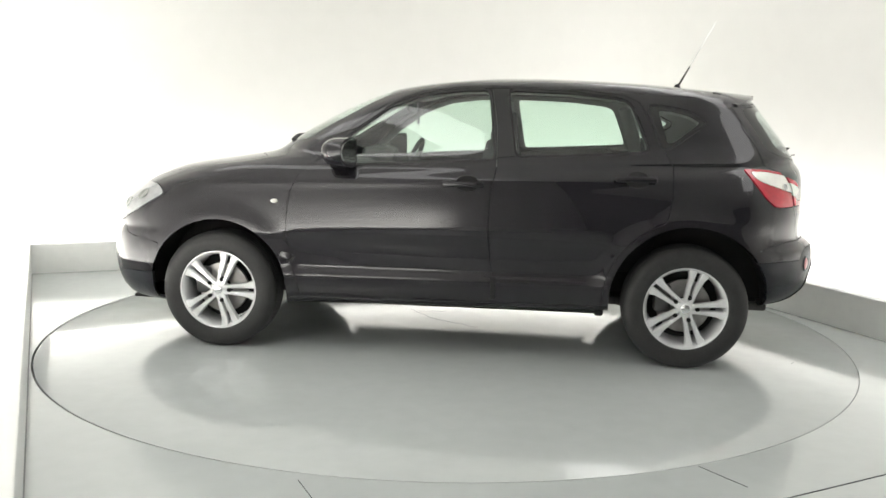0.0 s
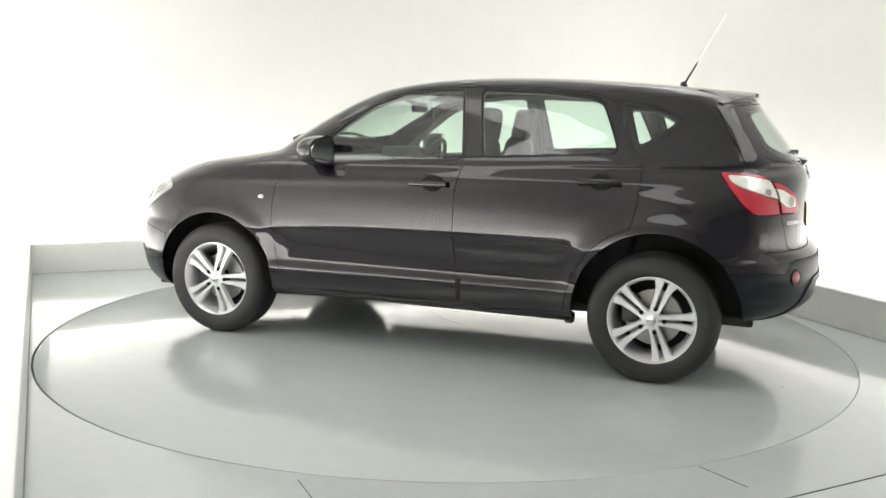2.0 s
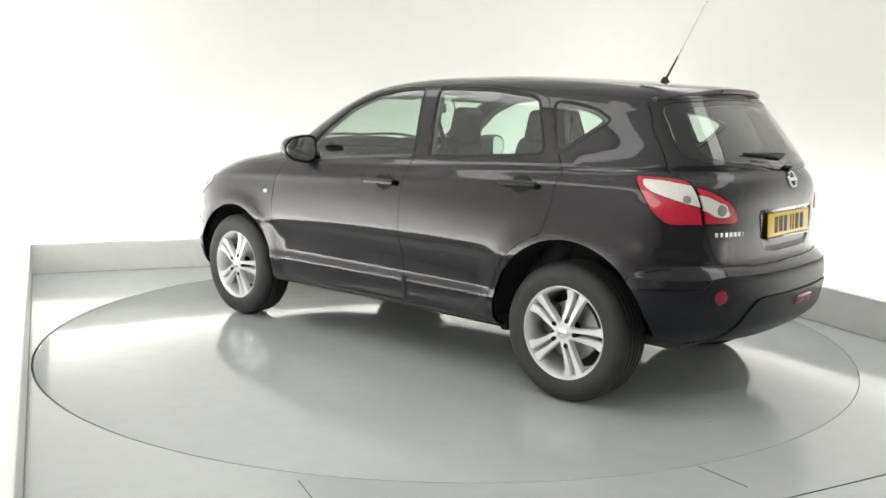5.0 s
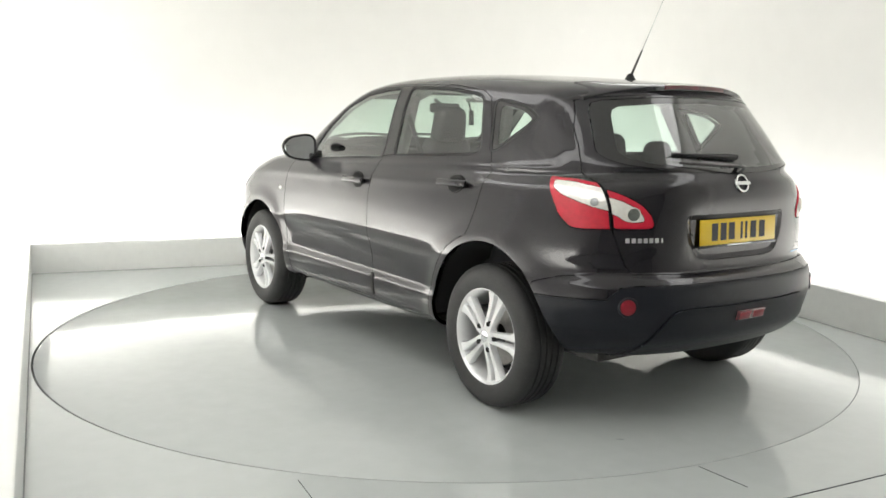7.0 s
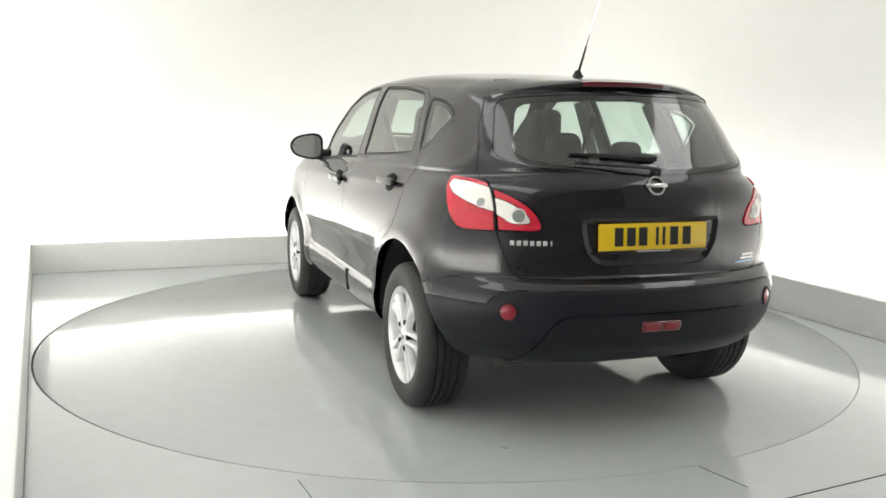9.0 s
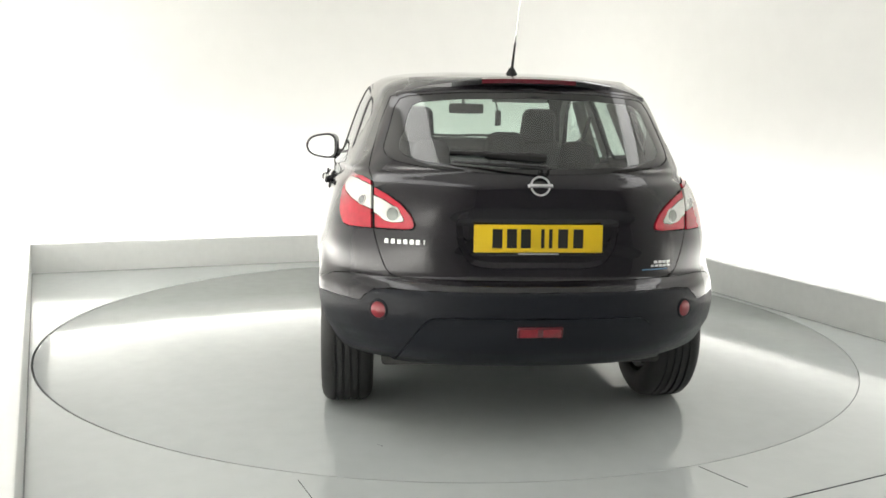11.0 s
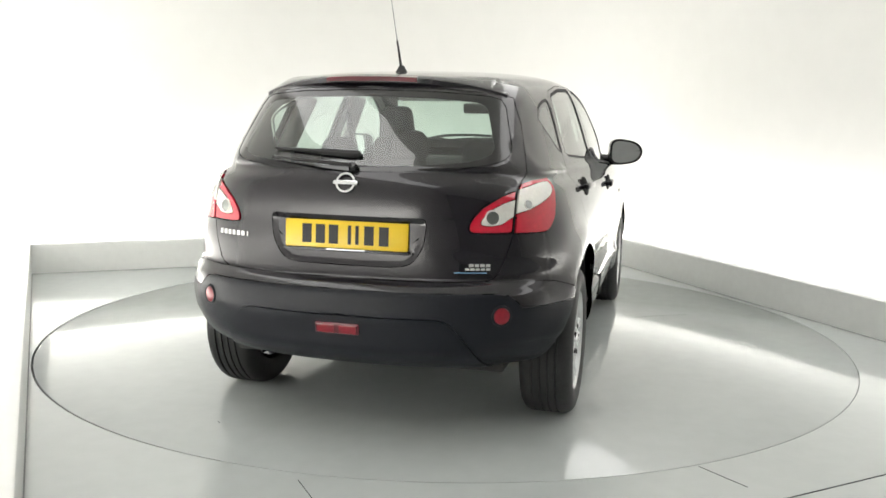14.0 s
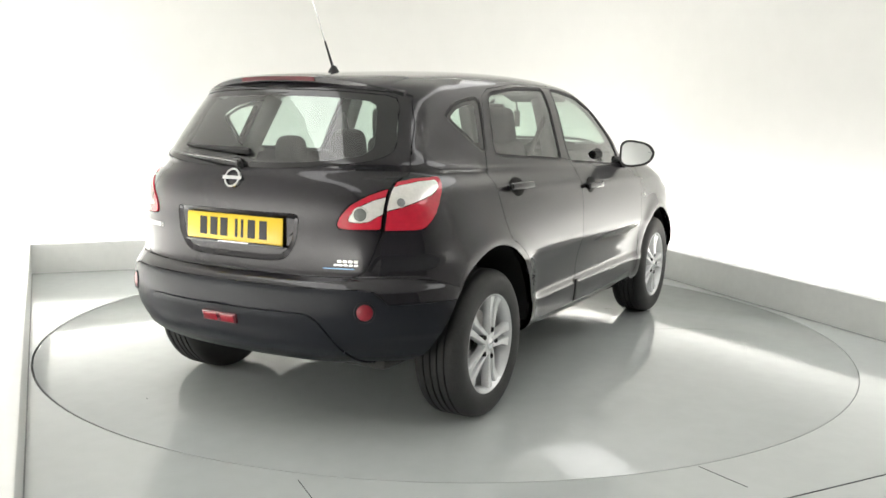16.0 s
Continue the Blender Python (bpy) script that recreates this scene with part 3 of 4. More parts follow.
DOOR_R = B_SEAM[::-1] + [(-0.690, 1.510), (-0.960, 1.477), (-1.040, 1.440), (-1.115, 1.300), (-1.185, 1.160), (-1.221, 1.100), (-1.215, 0.935), (-1.195, 0.830)] + arc(-1.325, 0.360, 0.462, 72, 8, 9) + [(-0.860, 0.330)]
HOLE_F = arc(*ARCH_F, -12, 192, 40) + [(0.93, 0.05), (1.70, 0.05)][::-1]
HOLE_R = arc(*ARCH_R, -12, 192, 40) + [(-1.74, 0.05), (-0.90, 0.05)]
LAMP_OUT = soften([(-1.590, 1.094), (-1.720, 1.088), (-1.800, 1.076), (-1.940, 1.045), (-1.940, 0.890), (-1.800, 0.888), (-1.765, 0.893), (-1.715, 0.935), (-1.640, 1.030)], 0.018)
LAMP_CLEAR_OUT = soften([(-1.630, 1.078), (-1.720, 1.074), (-1.800, 1.061), (-1.945, 1.028), (-1.945, 0.945), (-1.840, 0.975), (-1.690, 1.025), (-1.645, 1.052)], 0.014)
LAMP_SPLIT = [(0.655, 0.85), (0.655, 1.15), (0.95, 1.15), (0.95, 0.85)]
LAMP_IN = soften([(0.489, 0.905), (0.490, 0.922), (0.503, 0.952), (0.535, 0.990), (0.590, 1.028), (0.645, 1.054), (0.645, 0.892), (0.530, 0.891), (0.500, 0.894)], 0.01)
LAMP_CLEAR_IN = [(0.650 if p > 0.636 else p, q) for p, q in grow(soften([(0.532, 0.920), (0.526, 0.934), (0.535, 0.955), (0.562, 0.984), (0.604, 1.009), (0.648, 1.029), (0.648, 0.962), (0.622, 0.932), (0.602, 0.919), (0.562, 0.915)], 0.01), -0.005)]
TAILGATE = [(-0.05, 1.462), (0.300, 1.455), (0.520, 1.438), (0.572, 1.425), (0.615, 1.320), (0.655, 1.185), (0.668, 1.120), (0.650, 1.062), (0.650, 0.880), (0.632, 0.810), (0.604, 0.735), (0.585, 0.712), (0.550, 0.703), (0.300, 0.699), (-0.05, 0.698)]
REAR_GLASS = [(-0.05, 1.448), (0.300, 1.440), (0.500, 1.425), (0.535, 1.413), (0.556, 1.380), (0.580, 1.300), (0.603, 1.225), (0.606, 1.203), (0.598, 1.184), (0.577, 1.168), (0.540, 1.156), (0.460, 1.143), (0.330, 1.130), (0.180, 1.122), (-0.05, 1.120)]
REAR_CLEAR = [(-0.05, 1.424), (0.290, 1.416), (0.455, 1.402), (0.486, 1.386), (0.502, 1.360), (0.525, 1.290), (0.546, 1.228), (0.545, 1.206), (0.530, 1.188), (0.500, 1.174), (0.440, 1.162), (0.330, 1.151), (0.180, 1.144), (-0.05, 1.142)]
RECESS = soften([(-0.33, 0.945), (-0.05, 0.945), (0.330, 0.945), (0.316, 0.830), (0.270, 0.762), (0.200, 0.750), (-0.05, 0.750), (-0.33, 0.750)])
INSERT = [(-0.05, 0.560), (0.380, 0.563), (0.425, 0.556), (0.455, 0.535), (0.502, 0.465), (0.540, 0.395), (0.565, 0.330), (0.565, 0.10), (-0.05, 0.10)]
BUMPER_REAR = [(-1.655, 0.655), (-1.750, 0.688), (-1.850, 0.703), (-2.30, 0.703), (-2.30, 0.02), (-1.62, 0.02), (-1.62, 0.55)]
HEADLAMP = soften([(1.640, 0.880), (1.690, 0.925), (1.80, 0.935), (1.93, 0.895), (2.03, 0.810), (2.09, 0.680), (1.98, 0.700), (1.82, 0.780)])
BUMPER_DARK = [(-0.05, 0.664), (0.400, 0.664), (0.600, 0.662), (0.655, 0.654), (0.685, 0.628), (0.705, 0.604), (0.95, 0.606), (0.95, 0.02), (-0.05, 0.02)]
BUMPER_FRONT = [(1.665, 0.600), (1.90, 0.640), (1.945, 0.690), (1.97, 0.78), (2.30, 0.74), (2.30, 0.02), (1.60, 0.02), (1.68, 0.40)]
BUMPER_LOW = [(1.60, 0.43), (2.30, 0.40), (2.30, 0.02), (1.60, 0.02)]
WINDSCREEN = [(1.03, -0.05), (1.02, 0.36), (0.93, 0.575), (0.84, 0.655), (0.56, 0.630), (0.38, 0.575), (0.36, 0.40), (0.38, -0.05)]
BONNET = [(1.99, -0.05), (1.96, 0.40), (1.84, 0.58), (1.56, 0.69), (1.20, 0.725), (1.07, 0.70), (1.16, 0.50), (1.22, 0.25), (1.23, -0.05)]


def panel(source, faces, name, mat, parent, label="", gap=0.002, depth=0.018, sink=0.0, both=True, mirrored=False):
    """A panel of its own from some faces of the left half: edges drawn in by the gap and turned inwards."""
    bm = bmesh.new()
    keep = bm.verts.layers.float_vector.new("skin_normal")
    made = {}
    for f in faces:
        for v in f.verts:
            if v not in made:
                w = made[v] = bm.verts.new(v.co)
                n = smooth_normal(v.co)
                if v.co.y < 1e-4:
                    n.y = 0
                w[keep] = n
        try:
            bm.faces.new([made[v] for v in f.verts])
        except ValueError:
            pass
    bm.normal_update()
    rim = [e for e in bm.edges if len(e.link_faces) == 1 and not all(v.co.y < 1e-4 for v in e.verts)]
    move = {}
    for e in rim:
        f = e.link_faces[0]
        d = (e.verts[1].co - e.verts[0].co)
        if d.length < 1e-7:
            continue
        n = f.normal.cross(d.normalized())
        if n.dot(f.calc_center_median() - e.verts[0].co) < 0:
            n = -n
        for v in e.verts:
            move.setdefault(v, []).append(n * d.length)
    for v, ns in move.items():
        s = sum(ns, Vector())
        if s.length > 1e-9:
            s = s.normalized() * gap
            if v.co.y < 1e-4:
                s.y = 0
            v.co += s
    start = {v: v.co.copy() for v in move}
    for v, ns in move.items():
        if depth < 0:
            start[v] = v.co - (sum(ns, Vector()).normalized() * gap if sum(ns, Vector()).length > 1e-9 else Vector())
    for v in bm.verts:
        v.co -= v[keep] * sink
    if depth:
        for e in rim:
            a, b = e.verts
            na, nb = a[keep].copy(), b[keep].copy()
            d = b.co - a.co
            side = na.cross(d)
            if side.length < 1e-9:
                continue
            side.normalize()
            if side.dot(e.link_faces[0].calc_center_median() - a.co) > 0:
                side = -side
            quad = [bm.verts.new(c) for c in (b.co, a.co, a.co - na * depth if depth > 0 else start[a], b.co - nb * depth if depth > 0 else start[b])]
            if depth < 0:
                side = (a.co - b.co).cross(quad[2].co - a.co).normalized()
                side = side if side.dot(na) > 0 else -side
            for v in quad:
                v[keep] = side
            bm.faces.new(quad)
    if both or mirrored:
        twin = bm.copy()
        twin_keep = twin.verts.layers.float_vector["skin_normal"]
        for v in twin.verts:
            v.co.y = -v.co.y
            n = v[twin_keep]
            v[twin_keep] = (n[0], -n[1], n[2])
        bmesh.ops.reverse_faces(twin, faces=twin.faces[:])
        if both:
            bm = merge(bm, twin)
            bmesh.ops.remove_doubles(bm, verts=[v for v in bm.verts if abs(v.co.y) < 2e-4], dist=4e-4)
        else:
            bm.free()
            bm = twin
    me = bpy.data.meshes.new(name)
    bm.to_mesh(me)
    bm.free()
    me.materials.append(mat)
    for q in me.polygons:
        q.use_smooth = True
    raw = np.zeros(len(me.vertices) * 3, dtype=np.float32)
    me.attributes["skin_normal"].data.foreach_get("vector", raw)
    me.normals_split_custom_set_from_vertices(raw.reshape(-1, 3).tolist())
    me.attributes.remove(me.attributes["skin_normal"])
    ob = new(name, me)
    ob.parent = parent
    return tagged(ob, label)


def build_car():
    car = tagged(new("car"), "dark purple-black five-door family car with silver alloy wheels, on the turntable", "car")
    bm = body_surface()
    for poly, view in ((HOLE_F, "side"), (HOLE_R, "side"), (GLASS_F, "side"), (GLASS_R, "side"), (GLASS_Q, "side"),
                       (grow(GLASS_F, 0.012), "side"), (grow(GLASS_R, 0.012), "side"), (grow(GLASS_Q, 0.012), "side"),
                       (DOOR_F, "side"), (DOOR_R, "side"), (LAMP_OUT, "side"), (LAMP_CLEAR_OUT, "side"), (HEADLAMP, "side"),
                       (BUMPER_REAR, "side"), (BUMPER_FRONT, "side"), (BUMPER_LOW, "side"), (LAMP_SPLIT, "rear"), (LAMP_IN, "rear"), (LAMP_CLEAR_IN, "rear"),
                       (TAILGATE, "rear"), (REAR_GLASS, "rear"), (REAR_CLEAR, "rear"), (CLEAR_Q, "side"), (PILLAR, "side"), (RECESS, "rear"), (INSERT, "rear"), (BUMPER_DARK, "rear"),
                       (WINDSCREEN, "top"), (BONNET, "top")):
        cut(bm, poly, view)
    seal_f, seal_r, seal_q = grow(GLASS_F, 0.012), grow(GLASS_R, 0.012), grow(GLASS_Q, 0.012)
    sets = {}
    for f in bm.faces:
        c, n = f.calc_center_median(), f.normal
        x, y, z = c
        key = "shell"
        side, rear, top = facing("side", c, n), facing("rear", c, n), facing("top", c, n)
        if (side or z < 0.5) and y > 0.45 and (inside(HOLE_F, x, z) or inside(HOLE_R, x, z)):
            key = "hole"
        elif side and inside(GLASS_F, x, z):
            key = "glass_f"
        elif side and inside(GLASS_R, x, z):
            key = "glass_r"
        elif side and inside(GLASS_Q, x, z):
            key = "glass_q" if inside(CLEAR_Q, x, z) else "frit_q"
        elif side and inside(seal_f, x, z):
            key = "seal_f"
        elif side and inside(seal_r, x, z):
            key = "seal_r"
        elif side and inside(seal_q, x, z):
            key = "seal_q"
        elif side and inside(DOOR_F, x, z):
            key = "pillar_f" if inside(PILLAR, x, z) else "door_f"
        elif side and inside(DOOR_R, x, z):
            key = "pillar_r" if inside(PILLAR, x, z) else "door_r"
        elif x < -1.4 and inside(LAMP_OUT, x, z) and inside(LAMP_SPLIT, y, z):
            key = "lamp_out_clear" if inside(LAMP_CLEAR_OUT, x, z) else "lamp_out_red"
        elif rear and inside(LAMP_IN, y, z):
            key = "lamp_in_clear" if inside(LAMP_CLEAR_IN, y, z) else "lamp_in_red"
        elif rear and inside(REAR_GLASS, y, z):
            key = "rear_glass" if inside(REAR_CLEAR, y, z) else "rear_frit"
        elif rear and inside(RECESS, y, z):
            key = "recess"
        elif rear and inside(TAILGATE, y, z):
            key = "tailgate"
        elif x < -1.5 and inside(BUMPER_REAR, x, z):
            key = "cladding" if inside(INSERT, y, z) else "bumper_dark" if inside(BUMPER_DARK, y, z) else "bumper_r"
        elif side and x > 1.6 and inside(HEADLAMP, x, z):
            key = "headlamp"
        elif x > 1.5 and inside(BUMPER_FRONT, x, z):
            key = "bumper_low" if inside(BUMPER_LOW, x, z) else "bumper_f"
        elif top and inside(WINDSCREEN, x, y):
            key = "windscreen"
        elif top and inside(BONNET, x, y):
            key = "bonnet"
        sets.setdefault(key, []).append(f)
    panel(bm, sets["shell"], "body_shell", M_PAINT, car, gap=0.0015)
    panel(bm, sets["bonnet"], "bonnet", M_PAINT, car)
    pane = panel(bm, sets["windscreen"], "windscreen", M_GLASS, car, "green tinted windscreen", gap=0, depth=0, sink=0.002)
    pane.visible_shadow = False
    bumper = panel(bm, sets["bumper_r"], "rear_bumper", M_PAINT, car)
    panel(bm, sets["cladding"], "bumper_cladding", M_PLASTIC, bumper, "black plastic lower bumper", gap=0.0018, sink=-0.007)
    panel(bm, sets["bumper_dark"], "bumper_face", M_PLASTIC, bumper, "dark grey plastic bumper face", gap=0.0012, sink=0.001)
    nose = panel(bm, sets["bumper_f"], "front_bumper", M_PAINT, car)
    panel(bm, sets["bumper_low"], "bumper_cladding", M_PLASTIC, nose, "dark lower front bumper", gap=0.002)
    gate = panel(bm, sets["tailgate"], "tailgate", M_PAINT, car, gap=0.0035)
    pane = panel(bm, sets["rear_glass"], "rear_window", M_GLASSREAR, gate, "tinted curved rear window", gap=0, depth=0, sink=0.002)
    pane.visible_shadow = False
    panel(bm, sets["rear_frit"], "glass_border", M_GLOSSBLACK, gate, "black printed border of the rear window", gap=0, depth=0.004, sink=0.002)
    panel(bm, sets["recess"], "plate_recess", M_PAINT, gate, "recessed number plate panel", gap=0.022, depth=-0.022, sink=0.008)
    ring = []
    for f in bm.faces:
        c = f.calc_center_median()
        if c.x < -1.2 and f.normal.x < -0.1 and c.z > 0.72 and not inside(REAR_GLASS, c.y, c.z) and not (0.86 < c.z < 1.07 and c.y > 0.4):
            near = min((geometry_gap((c.y, c.z), p, q) for p, q in zip(TAILGATE, TAILGATE[1:])), default=1)
            if near < 0.03:
                ring.append(f)
    panel(bm, ring, "tailgate_seal", M_RUBBER, car, "black rubber tailgate seal", gap=0, depth=0, sink=0.012)
    for flip in (False, True):
        kw = dict(both=False, mirrored=flip)
        door = panel(bm, sets["door_f"], "front_door", M_PAINT, car, **kw)
        panel(bm, sets["seal_f"], "window_seal", M_RUBBER, door, "black rubber window seal", gap=0, sink=0.002, depth=0.012, **kw)
        panel(bm, sets["glass_f"], "door_window", M_GLASS, door, "green tinted door window", gap=0, depth=0, sink=0.006, **kw).visible_shadow = False
        panel(bm, sets["pillar_f"], "pillar_panel", M_GLOSSBLACK, door, "gloss black pillar panel", gap=0.001, sink=0.001, depth=0.012, **kw)
        lining = [f for f in sets["door_f"] + sets["pillar_f"] if f.calc_center_median().z > 1.13]
        panel(bm, lining, "window_lining", M_TRIM, door, "grey inner window surround", gap=-0.012, sink=0.034, depth=0, **kw)
        door_b = panel(bm, sets["door_r"], "rear_door", M_PAINT, car, **kw)
        panel(bm, sets["seal_r"], "window_seal", M_RUBBER, door_b, "black rubber window seal", gap=0, sink=0.002, depth=0.012, **kw)
        panel(bm, sets["glass_r"], "door_window", M_GLASS, door_b, "green tinted door window", gap=0, depth=0, sink=0.006, **kw).visible_shadow = False
        panel(bm, sets["pillar_r"], "pillar_panel", M_GLOSSBLACK, door_b, "gloss black pillar panel", gap=0.001, sink=0.001, depth=0.012, **kw)
        lining = [f for f in sets["door_r"] + sets["pillar_r"] if f.calc_center_median().z > 1.16]
        panel(bm, lining, "window_lining", M_TRIM, door_b, "grey inner window surround", gap=-0.012, sink=0.034, depth=0, **kw)
        lining = [f for f in sets["shell"] + sets["frit_q"] if f.calc_center_median().z > 1.13 and -1.62 < f.calc_center_median().x < -0.9 and facing("side", f.calc_center_median(), f.normal)]
        panel(bm, lining, "pillar_lining", M_TRIM, car, "grey inner rear pillar lining", gap=0, sink=0.032, depth=0, **kw)
        q = panel(bm, sets["glass_q"], "quarter_window", M_GLASS, car, "small tinted kite-shaped quarter window", gap=0, depth=0, sink=0.004, **kw)
        q.visible_shadow = False
        panel(bm, sets["frit_q"], "glass_border", M_GLOSSBLACK, q, "black printed glass border", gap=0, sink=0.0035, depth=0.003, **kw)
        panel(bm, sets["seal_q"], "window_seal", M_RUBBER, q, "black rubber window seal", gap=0, sink=0.001, depth=0.010, **kw)
        lamp = panel(bm, sets["lamp_out_red"], "tail_lamp", M_RED, car, "red and clear wrap-round tail lamp", gap=0.003, sink=-0.006, depth=0.03, **kw)
        panel(bm, sets["lamp_out_clear"], "clear_lens", M_CLEAR, lamp, "clear upper lens", gap=0.0005, sink=-0.008, depth=0.02, **kw)
        panel(bm, sets["lamp_in_red"], "tailgate_lamp", M_RED, gate, "red rimmed reversing lamp", gap=0.003, sink=-0.006, depth=0.03, **kw)
        panel(bm, sets["lamp_in_clear"], "clear_lens", M_CLEAR, gate, "clear reversing lens", gap=0.0005, sink=-0.008, depth=0.02, **kw)
        panel(bm, sets["headlamp"], "headlamp", M_HEADLAMP, car, "clear swept-back headlamp", gap=0.003, sink=-0.004, depth=0.03, **kw)
    bm.free()
    return car, gate


car, tailgate = build_car()
# ---------------------------------------------------------------- the car: finding places on its skin
SKIN = SHEET["tree"]


def skin_side(x, z):
    """Place and outward normal of the left flank at (x, z)."""
    p, n, *_ = SKIN.ray_cast(Vector((x, 2.0, z)), Vector((0, -1, 0)))
    return p, (n if n.y > 0 else -n)


def skin_rear(y, z):
    p, n, *_ = SKIN.ray_cast(Vector((-3.0, max(abs(y), 1e-3), z)), Vector((1, 0, 0)))
    n = n if n.x < 0 else -n
    if y < 0:
        p, n = Vector((p.x, -p.y, p.z)), Vector((n.x, -n.y, n.z))
    return p, n


def skin_top(x, y):
    p, n, *_ = SKIN.ray_cast(Vector((x, max(abs(y), 1e-3), 3.0)), Vector((0, 0, -1)))
    return Vector((p.x, math.copysign(p.y, y), p.z))


def seat_on(p, n, up=Vector((0, 0, 1))):
    """A pose on the skin: local x along the surface, y outwards, z up the surface."""
    y = n.normalized()
    x = y.cross(up).normalized()
    z = x.cross(y)
    m = Matrix((x, y, z)).transposed().to_4x4()
    m.translation = p
    return m


def flip_y(bm):
    for v in bm.verts:
        v.co.y = -v.co.y
    bmesh.ops.reverse_faces(bm, faces=bm.faces[:])
    return bm


def moved(bm, m):
    bmesh.ops.transform(bm, matrix=m, verts=bm.verts)
    return bm


# ---------------------------------------------------------------- wheels


def build_wheel():
    wheel = new("wheel")
    wheel.parent = car
    tagged(wheel, "silver five double-spoke alloy wheel with black tyre")
    r, w0, w1 = 0.337, 0.004, -0.208
    prof = [(0.218, -0.006), (0.226, 0.004), (0.240, 0.009), (0.262, 0.014), (0.285, 0.015), (0.305, 0.010), (0.320, 0.000), (0.330, -0.012), (0.335, -0.024)]
    tread = [(0.337, -0.034)]
    for g in (-0.052, -0.086, -0.118, -0.152):
        tread += [(r, g + 0.0055), (r - 0.009, g + 0.004), (r - 0.009, g - 0.004), (r, g - 0.0055)]
    tread += [(0.337, -0.170)]
    back = [(a, -0.204 - b) for a, b in prof[::-1]]
    part("tyre", lathe(prof + tread + back, 72), M_TYRE, wheel, "black road tyre with grooved tread")
    # rim: lip, barrel and bead seat
    rim = lathe([(0.222, -0.020), (0.229, -0.002), (0.228, 0.004), (0.222, 0.004), (0.214, -0.006), (0.206, -0.020), (0.200, -0.06), (0.196, -0.17), (0.200, -0.19)], 72)
    part("rim", rim, M_ALLOY, wheel, "silver alloy rim")
    for k in range(5):
        a = radians(180 + 72 * k)
        bms = []
        for s in (-1, 1):
            bm = bmesh.new()
            stations = [(0.030, 0.014, 0.0125, 0.000), (0.070, 0.0185, 0.0110, -0.001), (0.120, 0.0225, 0.0135, -0.007), (0.170, 0.0275, 0.0175, -0.010), (0.214, 0.038, 0.0280, -0.005)]
            rings = []
            for rad, off, half, y in stations:
                ring = []
                for dx, dy in ((-1, -0.034), (-1, -0.008), (-0.72, 0.0), (0.72, 0.0), (1, -0.008), (1, -0.034)):
                    t = s * off + dx * half
                    ring.append(bm.verts.new((rad, y + dy, t)))
                rings.append(ring)
            for p, q in zip(rings, rings[1:]):
                for i in range(6):
                    bm.faces.new((p[i], p[(i + 1) % 6], q[(i + 1) % 6], q[i]))
            bm.faces.new(rings[0])
            bm.faces.new(rings[-1][::-1])
            bmesh.ops.recalc_face_normals(bm, faces=bm.faces[:])
            bms.append(bm)
        # low web between the two bars
        bms.append(rbox(0.045, 0.012, 0.030, 0.003, 1, Matrix.Translation((0.052, -0.022, 0))))
        bm = moved(merge(*bms), Matrix.Rotation(-a, 4, "Y"))
        part("spoke", bm, M_ALLOY, wheel)
    part("hub", lathe([(0.0, 0.004), (0.026, 0.004), (0.030, 0.0), (0.044, -0.002), (0.052, -0.008), (0.056, -0.034)], 40), M_ALLOY, wheel)
    part("centre_cap", lathe([(0.0, 0.009), (0.018, 0.008), (0.025, 0.004), (0.026, 0.000)], 32), M_CHROME, wheel, "round silver centre cap")
    # shallow black cups; their colour stands in for shade in the nut holes
    for k in range(5):
        a = radians(180 + 72 * k)
        nut = moved(lathe([(0.0, -0.004), (0.0065, -0.004), (0.007, 0.002), (0.0115, 0.0025), (0.012, -0.004), (0.012, -0.03)], 16), Matrix.Translation((0.064 * math.cos(a), 0, 0.064 * math.sin(a))))
        part("wheel_nut", nut, M_LINER, wheel, "wheel nut hole with its shade put in as black")
    part("brake_disc", lathe([(0.05, -0.085), (0.145, -0.085), (0.147, -0.088), (0.147, -0.105), (0.05, -0.105)], 48), M_DISCMETAL, wheel, "worn steel brake disc")
    part("caliper", rbox(0.09, 0.08, 0.15, 0.015, 2, Matrix.Translation((0.115, -0.10, 0.04))), M_DARKMETAL, wheel, "dark brake caliper")
    back = lathe([(0.0, -0.150), (0.19, -0.150), (0.19, -0.155), (0.0, -0.155)], 40)
    part("brake_backplate", back, M_LINER, wheel)
    wheel.matrix_basis = pose(HUB_F, HUB_YF, HUB_Z)
    copy_thing(wheel, pose(HUB_R, HUB_YR, HUB_Z))
    copy_thing(wheel, pose(HUB_F, -HUB_YF, HUB_Z, 0, 0, 180))
    copy_thing(wheel, pose(HUB_R, -HUB_YR, HUB_Z, 0, 0, 180))


build_wheel()


# ---------------------------------------------------------------- underside and arches


